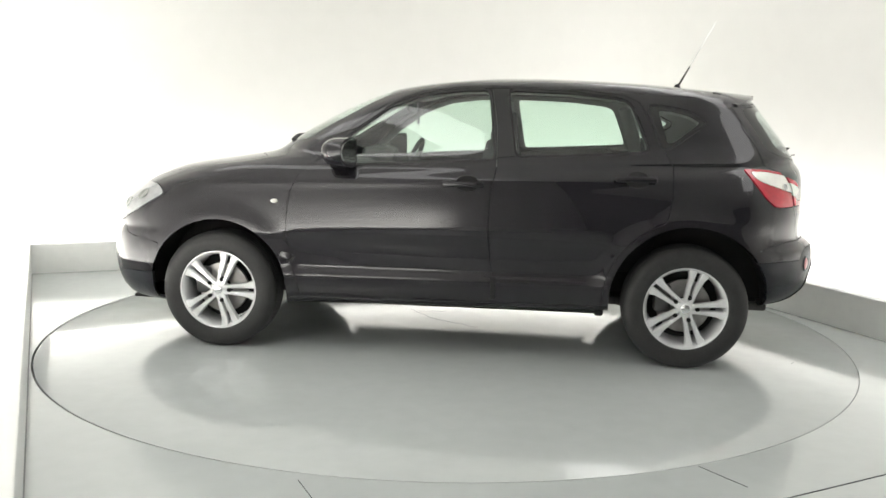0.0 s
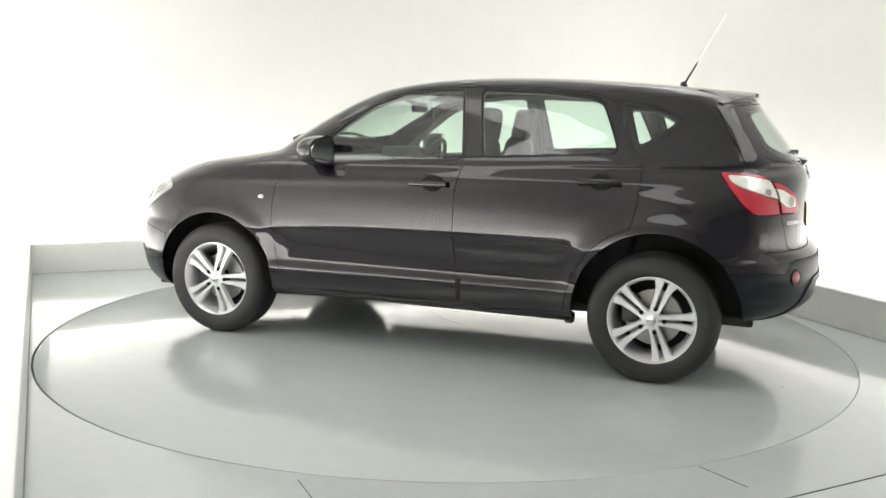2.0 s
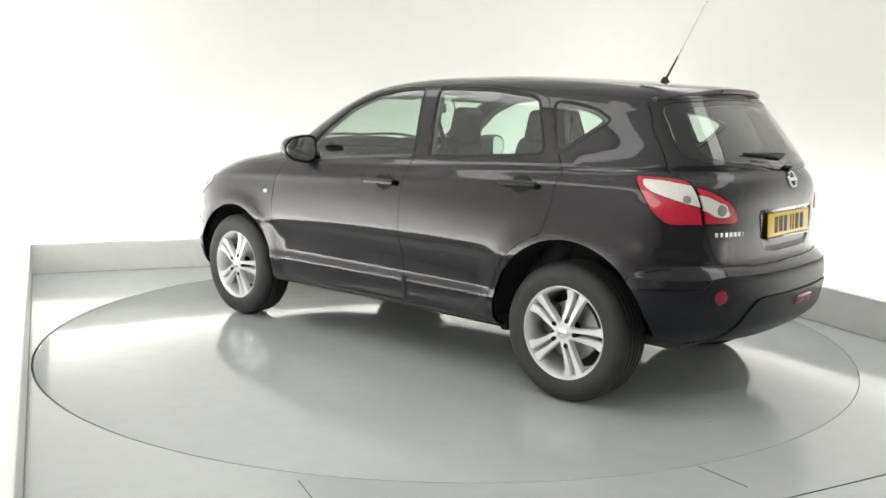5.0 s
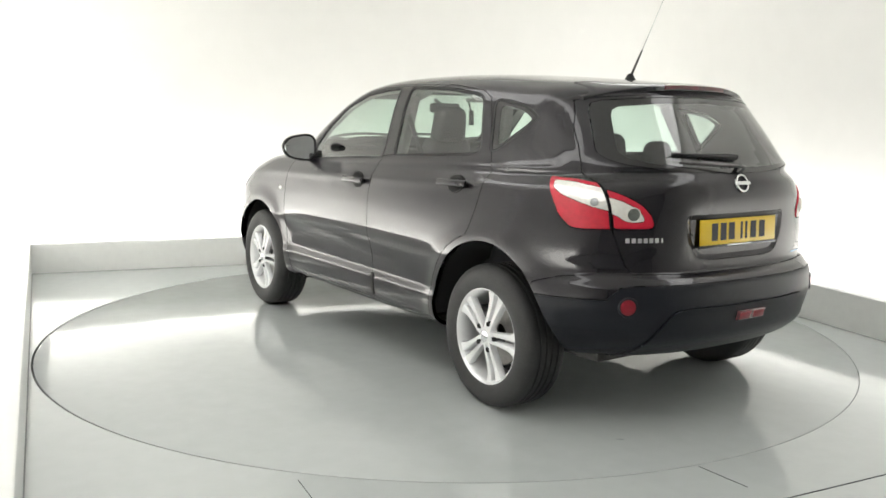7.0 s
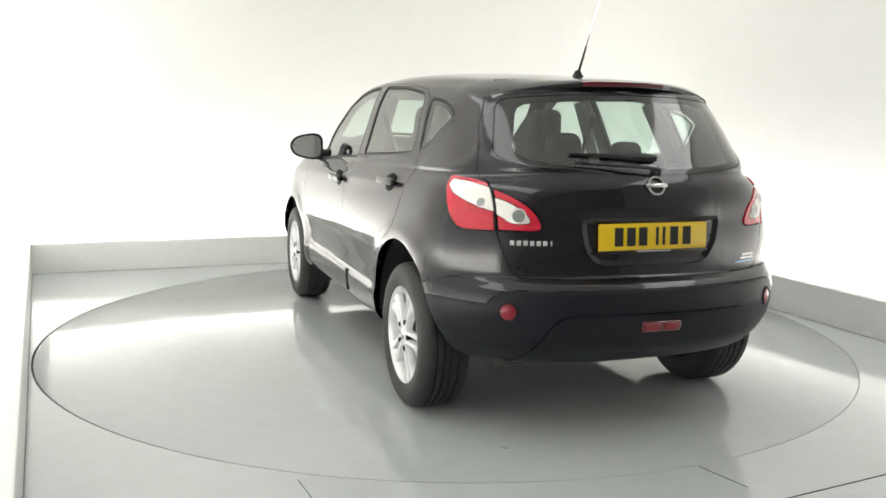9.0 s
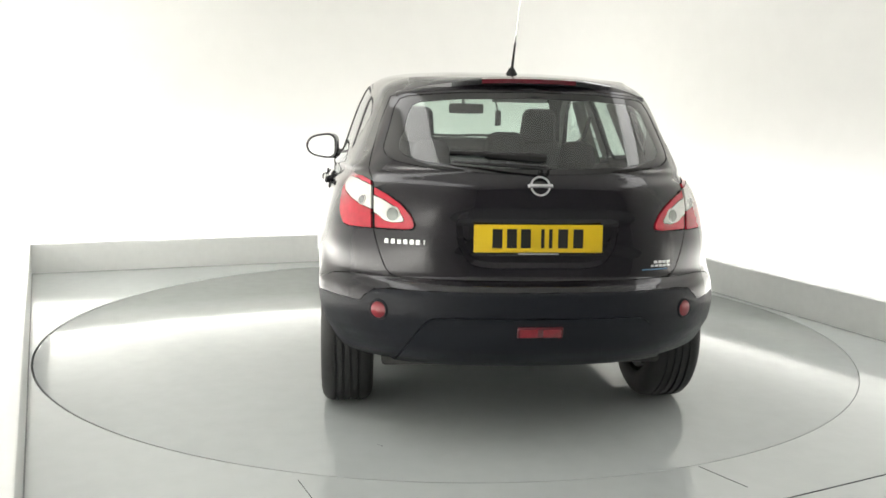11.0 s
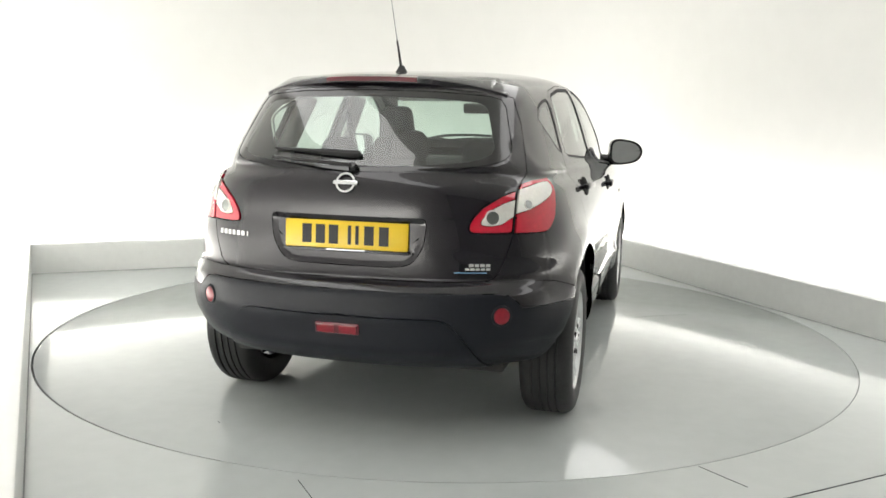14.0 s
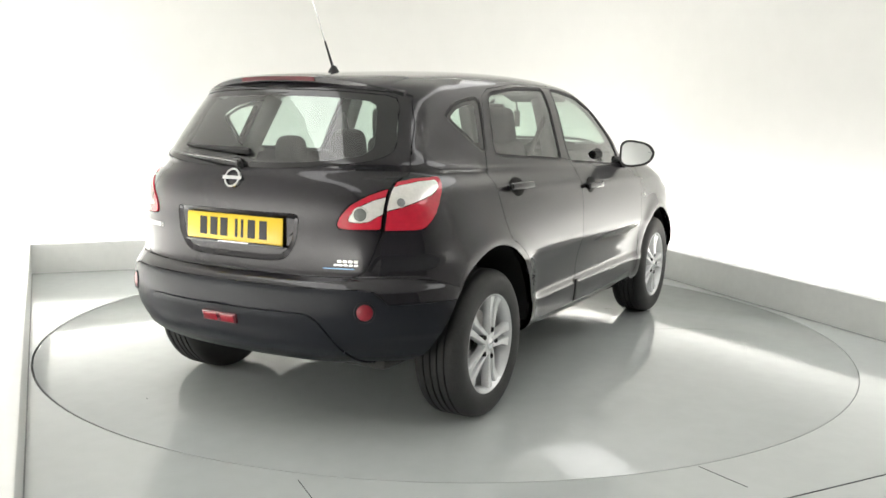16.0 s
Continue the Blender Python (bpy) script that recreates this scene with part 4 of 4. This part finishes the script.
def build_underside():
    part("floor_pan", rbox(3.5, 1.22, 0.05, 0.015, 2, Matrix.Translation((-0.05, 0, 0.315))), M_UNDER, car, "underbody, lightened to brighten the floor beneath")
    part("engine_bay", rbox(0.98, 1.16, 0.55, 0.05, 2, Matrix.Translation((1.46, 0, 0.58))), M_LINER, car)
    part("sill_pan", rbox(1.70, 1.62, 0.04, 0.015, 2, Matrix.Translation((0.0, 0, 0.315))), M_UNDER, car)
    part("boot_floor", rbox(0.54, 1.00, 0.05, 0.02, 2, Matrix.Translation((-1.62, 0, 0.43))), M_UNDER, car)
    for cx, cz, r in (ARCH_F, ARCH_R):
        for s in (1, -1):
            bm = bmesh.new()
            rows = []
            for outer in (False, True):
                row = []
                for a in range(0, 181, 5):
                    x, z = cx + (r + 0.012) * math.cos(radians(a)), cz + (r + 0.012) * math.sin(radians(a))
                    y = min(0.852, skin_side(x, z)[0].y - 0.03) if outer else 0.585
                    row.append(bm.verts.new((x, s * y, z)))
                rows.append(row)
            for i in range(len(rows[0]) - 1):
                bm.faces.new((rows[0][i], rows[0][i + 1], rows[1][i + 1], rows[1][i]))
            bm.faces.new(rows[0])
            part("arch_liner", bm, M_LINER, car, "black wheel arch liner")
    for s in (1, -1):
        part("suspension_arm", tube([(-0.95, s * 0.48, 0.30), (-1.25, s * 0.55, 0.24), (-1.33, s * 0.66, 0.27)], 0.028), M_LINER, car)
        part("suspension_arm", tube([(1.25, s * 0.35, 0.26), (1.31, s * 0.66, 0.25)], 0.026), M_LINER, car)
        part("jacking_rail", rbox(1.72, 0.02, 0.05, 0.006, 1, Matrix.Translation((-0.02, s * 0.72, 0.285))), M_LINER, car)
        part("mud_lug", rbox(0.05, 0.06, 0.06, 0.012, 2, Matrix.Translation((-0.86, s * 0.70, 0.275))), M_LINER, car)
        part("tow_bracket", rbox(0.09, 0.05, 0.035, 0.010, 2, Matrix.Translation((-1.70, s * 0.56, 0.345))), M_LINER, car)
    part("axle_beam", tube([(-1.32, -0.62, 0.30), (-1.30, -0.25, 0.27), (-1.30, 0.25, 0.27), (-1.32, 0.62, 0.30)], 0.035), M_UNDER, car)
    part("silencer", rbox(0.26, 0.55, 0.14, 0.05, 3, Matrix.Translation((-1.64, -0.10, 0.375))), M_DARKMETAL, car, "dull steel exhaust silencer")
    part("exhaust_pipe", tube([(-1.20, -0.05, 0.27), (-1.56, -0.30, 0.29), (-1.70, -0.40, 0.325), (-1.80, -0.41, 0.325)], 0.022), M_DARKMETAL, car, "dull steel exhaust pipe")
    part("front_splitter", rbox(0.45, 1.15, 0.02, 0.006, 1, Matrix.Translation((1.76, 0, 0.215))), M_LINER, car)


build_underside()


# ---------------------------------------------------------------- cabin


def build_cabin():
    def seat(y, x=0.13):
        back = rbox(0.13, 0.47, 0.68, 0.055, 4, Matrix.Translation((x - 0.30, y, 0.895)) @ Matrix.Rotation(radians(-14), 4, "Y"), taper=0.62)
        s = part("front_seat", back, M_CLOTH, car, "dark cloth front seat")
        part("cushion", rbox(0.50, 0.48, 0.16, 0.05, 3, Matrix.Translation((x, y, 0.56))), M_CLOTH, s)
        part("headrest", rbox(0.105, 0.225, 0.21, 0.045, 5, Matrix.Translation((x - 0.395, y, 1.298)) @ Matrix.Rotation(radians(-10), 4, "Y"), taper=0.84), M_CLOTH, s, "dark cloth headrest")
        for k in (-0.05, 0.05):
            part("headrest_post", tube([(x - 0.385, y + k, 1.14), (x - 0.40, y + k, 1.23)], 0.006), M_CHROME, s)
    seat(0.365)
    seat(-0.365)
    bench = part("rear_seat", rbox(0.16, 1.26, 0.58, 0.06, 4, Matrix.Translation((-1.13, 0, 0.80)) @ Matrix.Rotation(radians(-18), 4, "Y")), M_CLOTH, car, "dark cloth rear bench")
    part("cushion", rbox(0.48, 1.26, 0.16, 0.05, 3, Matrix.Translation((-0.86, 0, 0.56))), M_CLOTH, bench)
    for y in (0.36, 0.0, -0.36):
        part("headrest", rbox(0.09, 0.22 if y == 0 else 0.20, 0.14, 0.045, 4, Matrix.Translation((-1.20, y, 1.205 if y == 0 else 1.165)), taper=0.80), M_CLOTH, bench, "low dark headrest")
    part("parcel_shelf", rbox(0.56, 1.12, 0.025, 0.008, 2, Matrix.Translation((-1.55, 0, 1.055))), M_CLOTH, car, "dark parcel shelf")
    dash = part("dashboard", rbox(0.46, 1.36, 0.34, 0.08, 4, Matrix.Translation((0.78, 0, 0.90)), shear=0.05), M_DASH, car, "dark plastic dashboard")
    part("instrument_hood", rbox(0.20, 0.34, 0.10, 0.04, 3, Matrix.Translation((0.62, -0.37, 1.09))), M_DASH, dash)
    part("centre_console", rbox(0.90, 0.20, 0.28, 0.04, 2, Matrix.Translation((0.25, 0, 0.56))), M_DASH, dash)
    # steering wheel on the right-hand side
    pts = [(0.0, 0.185 * math.cos(a), 0.185 * math.sin(a)) for a in [2 * math.pi * k / 32 for k in range(33)]]
    tilt = Matrix.Translation((0.40, -0.37, 1.02)) @ Matrix.Rotation(radians(-24), 4, "Y")
    wheel = part("steering_wheel", moved(tube(pts, 0.016, 8), tilt), M_DASH, dash, "black three-spoke steering wheel")
    part("wheel_boss", merge(moved(rbox(0.06, 0.15, 0.12, 0.03, 3), tilt), moved(rbox(0.02, 0.34, 0.035, 0.008, 2), tilt), moved(rbox(0.02, 0.04, 0.18, 0.008, 2, Matrix.Translation((0, 0, -0.09))), tilt), moved(tube([(0.02, 0, 0), (0.25, 0, 0)], 0.035), tilt)), M_DASH, wheel)
    part("interior_mirror", merge(rbox(0.03, 0.23, 0.065, 0.015, 3, Matrix.Translation((0.34, -0.01, 1.405))), tube([(0.35, 0, 1.42), (0.44, 0, 1.46)], 0.012)), M_DASH, car, "black interior mirror")
    hang = part("air_freshener", rbox(0.010, 0.040, 0.100, 0.004, 2, Matrix.Translation((0.33, -0.222, 1.345))), M_DASH, car, "dark hanging air freshener")
    part("cord", tube([(0.335, -0.222, 1.385), (0.345, -0.20, 1.475)], 0.006), M_DASH, hang)
    for y in (0.36, -0.36):
        part("sun_visor", rbox(0.15, 0.36, 0.02, 0.008, 2, Matrix.Translation((0.27, y, 1.475)) @ Matrix.Rotation(radians(14), 4, "Y")), M_HEADLINING, car, "folded grey sun visor")
    # inner linings behind the skins
    part("headlining", headlining(), M_HEADLINING, car, "light grey roof lining")
    for s in (1, -1):
        part("door_card", merge(rbox(1.68, 0.05, 0.62, 0.02, 2, Matrix.Translation((-0.02, s * 0.775, 0.72))), rbox(0.27, 0.05, 0.20, 0.02, 2, Matrix.Translation((-0.99, s * 0.775, 0.93)))), M_DASH, car, "dark inner door trim")
        part("pillar_trim", tube([(-0.285, s * 0.715, 1.08), (-0.255, s * 0.60, 1.45)], 0.035), M_TRIM, car, "grey centre pillar trim")
        part("pillar_trim", tube([(-1.16, s * 0.69, 1.12), (-1.06, s * 0.58, 1.43)], 0.045), M_TRIM, car, "grey rear pillar trim")
        part("boot_trim", rbox(0.44, 0.05, 0.20, 0.02, 2, Matrix.Translation((-1.44, s * 0.66, 0.93))), M_DASH, car)
        part("seat_belt", tube([(-0.30, s * 0.67, 1.36), (-0.33, s * 0.60, 1.15), (-0.36, s * 0.55, 0.95)], 0.014, 6), M_DASH, car, "dark front seat belt")


def headlining():
    bm = bmesh.new()
    rows = []
    for i in range(15):
        x = 0.22 - 1.86 * i / 14
        row = []
        for j in range(13):
            y = 0.50 * (j / 6 - 1)
            row.append(bm.verts.new(skin_top(x, y) - Vector((0, 0, 0.028))))
        rows.append(row)
    for p, q in zip(rows, rows[1:]):
        for j in range(12):
            bm.faces.new((p[j], p[j + 1], q[j + 1], q[j]))
    return bm


build_cabin()


# ---------------------------------------------------------------- outside fittings


def build_fittings():
    doors = {}
    for o in car.children:
        base = o.name.split(".")[0]
        if base in ("front_door", "rear_door"):
            doors[base, o.name != base] = o
    for flip in (False, True):
        turn = (lambda b: flip_y(b)) if flip else (lambda b: b)
        for which, x0, x1, z0, z1 in (("front_door", 0.020, -0.205, 0.978, 0.988), ("rear_door", -0.905, -1.128, 1.018, 1.030)):
            door = doors[which, flip]
            xm, zm = (x0 + x1) / 2, (z0 + z1) / 2
            p, n = skin_side(xm, zm)
            m = seat_on(p, n)
            bar = rbox(x0 - x1, 0.020, 0.034, 0.009, 3, m @ Matrix.Translation((0, 0.024, 0)))
            ends = [rbox(0.035, 0.034, 0.026, 0.007, 2, m @ Matrix.Translation((k * (x0 - x1 - 0.05) / 2, 0.014, 0))) for k in (-1, 1)]
            part("door_handle", turn(merge(bar, *ends)), M_PAINT, door, "body-coloured pull handle")
            # no hollow is cut: a raised black disc paints the recess's shade
            bowl = lathe([(0.0, 0.0075), (0.050, 0.0065), (0.063, 0.003), (0.066, -0.006)], 28)
            for v in bowl.verts:
                v.co.z *= 0.70
            k = -0.02 if which == "front_door" else -0.01
            part("handle_recess", turn(moved(bowl, m @ Matrix.Translation((k, 0, 0.002)))), M_LINER, door, "raised black disc that paints the shade of the handle recess")
        # mirror
        door = doors["front_door", flip]
        shell = bmesh.new()
        bmesh.ops.create_uvsphere(shell, u_segments=32, v_segments=20, radius=1)
        for v in shell.verts:
            q = [math.copysign(abs(c) ** 0.72, c) for c in v.co]
            v.co = Vector((0.545 + max(q[0] * 0.145, -0.012), 0.945 + q[1] * 0.104, 1.142 + q[2] * 0.080))
            v.co.y -= max(0, v.co.x - 0.545) * 0.30
            v.co.z += (v.co.y - 0.945) * (0.16 if v.co.z < 1.142 else -0.16)
            v.co.x += (v.co.y - 0.945) * 0.22
        part("door_mirror", turn(shell), M_PAINT, door, "body-coloured door mirror")
        rim = bmesh.new()
        bmesh.ops.create_uvsphere(rim, u_segments=32, v_segments=16, radius=1)
        for v in rim.verts:
            q = [math.copysign(abs(c) ** 0.72, c) for c in v.co]
            v.co = Vector((0.5325 + max(min(q[0] * 0.02, 0.002), -0.002), 0.945 + q[1] * 0.090, 1.142 + q[2] * 0.067))
            v.co.z += (v.co.y - 0.945) * (0.16 if v.co.z < 1.142 else -0.16)
            v.co.x += (v.co.y - 0.945) * 0.22
        part("mirror_glass", turn(rim), M_MIRROR, door, "silver mirror glass")
        part("mirror_arm", turn(merge(rbox(0.10, 0.16, 0.045, 0.016, 3, Matrix.Translation((0.605, 0.845, 1.078))), rbox(0.10, 0.10, 0.055, 0.02, 3, Matrix.Translation((0.60, 0.80, 1.095))))), M_GLOSSBLACK, door, "black mirror foot")
        # lens details of the headlamp
        for x, z, r in ((1.80, 0.868, 0.040), (1.92, 0.815, 0.032)):
            p, n = skin_side(x, z)
            part("headlamp_bowl", turn(moved(lathe([(0.0, 0.006), (r * 0.55, 0.0065), (r * 0.6, 0.0075), (r, 0.0065), (r * 1.05, 0.001)], 24), seat_on(p, n))), M_BULB, car, "round headlamp reflector")
        # repeater on the wing
        p, n = skin_side(0.975, 0.860)
        lens = lathe([(0.0, 0.009), (0.014, 0.007), (0.021, 0.003), (0.023, -0.003)], 24)
        for v in lens.verts:
            v.co.z *= 0.58
        part("side_repeater", turn(moved(lens, seat_on(p, n))), M_AMBER, car, "small oval clear side repeater")
        # black block that paints in the shaded notch where the door mouldings end
        p, n = skin_side(-0.268, 0.41)
        part("moulding_end", turn(rbox(0.030, 0.010, 0.125, 0.003, 1, seat_on(p, n) @ Matrix.Translation((0.0, -0.001, 0)))), M_LINER, car)
        # round bowl behind the reversing lens and facets of the upper lens
        for y, z, r in ((0.572, 0.952, 0.030), (0.690, 0.998, 0.020)):
            p, n = skin_rear(y, z)
            m = seat_on(p, n)
            home = tailgate if y < 0.65 else car
            part("lamp_bowl", turn(moved(lathe([(0.0, 0.0115), (r * 0.6, 0.011), (r * 0.85, 0.0105), (r, 0.004)], 28), m)), M_BULB if y < 0.65 else M_HEADLAMP, home, "round dark reflector bowl behind the lens")
            part("bowl_ring", turn(moved(lathe([(r * 0.86, 0.0105), (r * 0.92, 0.0125), (r * 1.02, 0.012), (r * 1.08, 0.004)], 28), m)), M_CLEAR, home)
        # reflectors in the bumper
        p, n = skin_rear(0.632, 0.576)
        part("bumper_reflector", turn(moved(lathe([(0.0, 0.005), (0.026, 0.004), (0.032, 0.0015), (0.034, -0.004)], 28), seat_on(p, n))), M_REDFOG, car, "round red bumper reflector")
        part("reflector_ring", turn(moved(lathe([(0.034, 0.003), (0.038, 0.004), (0.042, 0.0015), (0.043, -0.003)], 28), seat_on(p, n))), M_PLASTIC, car)
    # fog lamp
    p, n = skin_rear(0.0, 0.510)
    fog = part("fog_lamp", rbox(0.186, 0.026, 0.048, 0.008, 3, seat_on(p, n) @ Matrix.Translation((0, 0.004, 0))), M_REDDARK, car, "dark red rear fog lamp")
    for k in (-1, 1):
        part("lens_window", rbox(0.072, 0.004, 0.034, 0.003, 2, seat_on(p, n) @ Matrix.Translation((k * 0.046, 0.0165, 0))), M_REDFOG, fog, "brighter red lens field")

    # number plate with plain bars
    tilt = seat_on(Vector((-2.0225, 0, 0.868)), Vector((-1, 0, 0.05)))
    plate = part("number_plate", rbox(0.520, 0.006, 0.111, 0.004, 2, tilt), M_YELLOW, car, "yellow number plate with dark bars")
    for k, x in enumerate((-0.160, -0.098, -0.048, -0.016, 0.052, 0.108, 0.166)):
        w = 0.014 if k in (2, 3) else 0.040
        part("plate_bar", rbox(w, 0.002, 0.076, 0.0006, 1, tilt @ Matrix.Translation((x, 0.0038, 0))), M_INK, plate)
    part("plate_frame", rbox(0.532, 0.010, 0.012, 0.003, 2, tilt @ Matrix.Translation((0, -0.001, -0.062))), M_GLOSSBLACK, plate)
    part("dealer_bar", rbox(0.165, 0.002, 0.006, 0.0006, 1, tilt @ Matrix.Translation((0, 0.005, -0.0605))), M_WHITEINK, plate, "thin pale bar below the plate")
    # round badge crossed by a bar
    p, n = skin_rear(0.0, 1.074)
    m = seat_on(p, n)
    ring = lathe([(0.031, 0.001), (0.033, 0.009), (0.041, 0.009), (0.043, 0.001)], 40)
    part("badge", moved(ring, m), M_CHROME, tailgate, "round chrome badge with a cross bar")
    part("badge_bar", rbox(0.102, 0.011, 0.017, 0.003, 2, m @ Matrix.Translation((0, 0.006, 0))), M_CHROME, tailgate)
    # model name and trim badge as rows of plain bars
    for k in range(7):
        y = 0.598 - 0.0245 * k
        p, n = skin_rear(y, 0.845)
        part("name_bar", rbox(0.018 if k != 6 else 0.006, 0.004, 0.020, 0.001, 1, seat_on(p, n) @ Matrix.Translation((0, 0.001, 0))), M_WHITEINK, tailgate)
    for z, y0, y1, h, count, mat in ((0.766, -0.492, -0.575, 0.012, 4, M_WHITEINK), (0.751, -0.478, -0.575, 0.009, 5, M_WHITEINK), (0.737, -0.425, -0.575, 0.005, 1, M_BLUEINK)):
        for k in range(count):
            y = y0 + (y1 - y0) * (k + 0.5) / count
            p, n = skin_rear(y, z)
            part("name_bar", rbox(abs(y1 - y0) / count * 0.86, 0.003, h, 0.0008, 1, seat_on(p, n) @ Matrix.Translation((0, 0.001, 0))), mat, tailgate)
    # rear wiper
    p0, n0 = skin_rear(-0.02, 1.128)
    part("rear_wiper", moved(lathe([(0.0, 0.034), (0.013, 0.032), (0.018, 0.018), (0.022, 0.0)], 20), seat_on(p0, n0)), M_GLOSSBLACK, tailgate, "black rear wiper arm")
    arm = []
    for k in range(9):
        y = -0.02 + 0.36 * k / 8
        p, n = skin_rear(y, 1.126 + 0.030 * k / 8)
        arm.append(p + n * (0.030 - 0.014 * k / 8))
    part("wiper_arm", tube(arm, 0.0075, 8, 0.004), M_GLOSSBLACK, tailgate, "slim black wiper arm")
    # the broad blade cover tapers towards its tip
    bm = bmesh.new()
    rows = []
    for k in range(13):
        s = k / 12
        y = -0.035 + 0.385 * s
        p, n = skin_rear(y, 1.180 + 0.016 * s)
        up = Vector((0, 0, 1)) - n * n.z
        half = 0.004 + 0.017 * (1 - s) ** 1.1 * min(1, 0.55 + s * 8)
        rows.append([bm.verts.new(p + n * h + up * (half * f)) for f, h in ((-1, 0.004), (-1, 0.010), (-0.3, 0.024 - 0.008 * s), (0.6, 0.021 - 0.007 * s), (1, 0.010), (1, 0.004))])
    for p, q in zip(rows, rows[1:]):
        for k in range(6):
            bm.faces.new((p[k], p[(k + 1) % 6], q[(k + 1) % 6], q[k]))
    bm.faces.new(rows[0])
    bm.faces.new(rows[-1][::-1])
    bmesh.ops.recalc_face_normals(bm, faces=bm.faces[:])
    part("wiper_blade", bm, M_RUBBER, tailgate, "broad black wiper blade, tapered to its tip")

    # roof spoiler with the high brake lamp
    bm = bmesh.new()
    rows = []
    N = 36
    for i in range(N + 1):
        s = 2 * i / N - 1
        y = 0.550 * s
        xr = -1.745 + 0.165 * abs(s) ** 2.6
        zr = 1.505 - 0.062 * abs(s) ** 2.6
        xf = xr + 0.17
        zf = skin_top(max(xf, -1.62), y * 0.96).z + 0.002 if abs(s) < 0.93 else zr - 0.004
        zf = max(zf, zr - 0.004)
        rows.append([bm.verts.new(c) for c in ((xf, y, zf - 0.012), (xf, y, zf), (xr + 0.09, y, (zf + zr) / 2 + 0.004), (xr + 0.012, y, zr + 0.001), (xr, y, zr - 0.006), (xr + 0.004, y, zr - 0.024), (xr + 0.020, y, zr - 0.030), (xr + 0.09, y, zr - 0.040))])
    for p, q in zip(rows, rows[1:]):
        for j in range(8):
            bm.faces.new((p[j], p[(j + 1) % 8], q[(j + 1) % 8], q[j]))
    bm.faces.new(rows[0])
    bm.faces.new(rows[-1][::-1])
    bmesh.ops.recalc_face_normals(bm, faces=bm.faces[:])
    part("roof_spoiler", bm, M_PAINT, tailgate, "body-coloured roof spoiler")
    bm = bmesh.new()
    rows = []
    for i in range(17):
        y = 0.20 * (i / 8 - 1)
        s = y / 0.550
        xr = -1.745 + 0.165 * abs(s) ** 2.6
        zr = 1.505 - 0.062 * abs(s) ** 2.6
        rows.append([bm.verts.new(c) for c in ((xr + 0.02, y, zr + 0.003), (xr - 0.003, y, zr - 0.003), (xr - 0.003, y, zr - 0.021), (xr + 0.02, y, zr - 0.025))])
    for p, q in zip(rows, rows[1:]):
        for j in range(4):
            bm.faces.new((p[j], p[(j + 1) % 4], q[(j + 1) % 4], q[j]))
    bm.faces.new(rows[0])
    bm.faces.new(rows[-1][::-1])
    bmesh.ops.recalc_face_normals(bm, faces=bm.faces[:])
    part("brake_lamp", bm, M_REDDARK, tailgate, "long dark red high brake lamp")

    # aerial
    z = skin_top(-1.322, 0.001).z
    foot = part("aerial", lathe_z([(0.0, z + 0.030), (0.012, z + 0.028), (0.020, z + 0.012), (0.030, z - 0.004)], -1.322), M_RUBBER, car, "black whip aerial on the roof")
    part("aerial_sleeve", tube([(-1.330, 0, z + 0.022), (-1.392, 0, z + 0.137)], 0.0065, 8, 0.0045), M_RUBBER, foot)
    part("aerial_rod", tube([(-1.392, 0, z + 0.137), (-1.53, 0, z + 0.40)], 0.0024, 6, 0.0018), M_CHROME, foot, "thin bright aerial rod")
    # front wipers at the foot of the windscreen
    for y0, y1 in ((0.50, -0.05), (-0.05, -0.55)):
        pts = []
        for k in range(7):
            y = y0 + (y1 - y0) * k / 6
            x = 1.06 - 0.10 * abs(y) - 0.03
            pts.append(skin_top(x, y) + Vector((0, 0, 0.009)))
        part("front_wiper", tube(pts, 0.010, 6), M_RUBBER, car, "black windscreen wiper")


def lathe_z(profile, x):
    bm = lathe([(r, h) for r, h in profile], 24)
    for v in bm.verts:
        v.co = Vector((x + v.co.x, v.co.z, v.co.y))
    bmesh.ops.recalc_face_normals(bm, faces=bm.faces[:])
    return bm


build_fittings()


# ---------------------------------------------------------------- motion
def motions():
    """Turn the table and the car on it about the table's axis."""
    table_rows, car_rows = [], []
    for k in range(33):
        t = k * 0.5
        a = radians(TURN_START + TURN_RATE * t)
        turn = Matrix.Rotation(a, 4, "Z")
        table_rows.append((t, turn))
        car_rows.append((t, turn @ Matrix.Translation(-AXIS)))
    walk(turntable, table_rows)
    walk(car, car_rows)


motions()
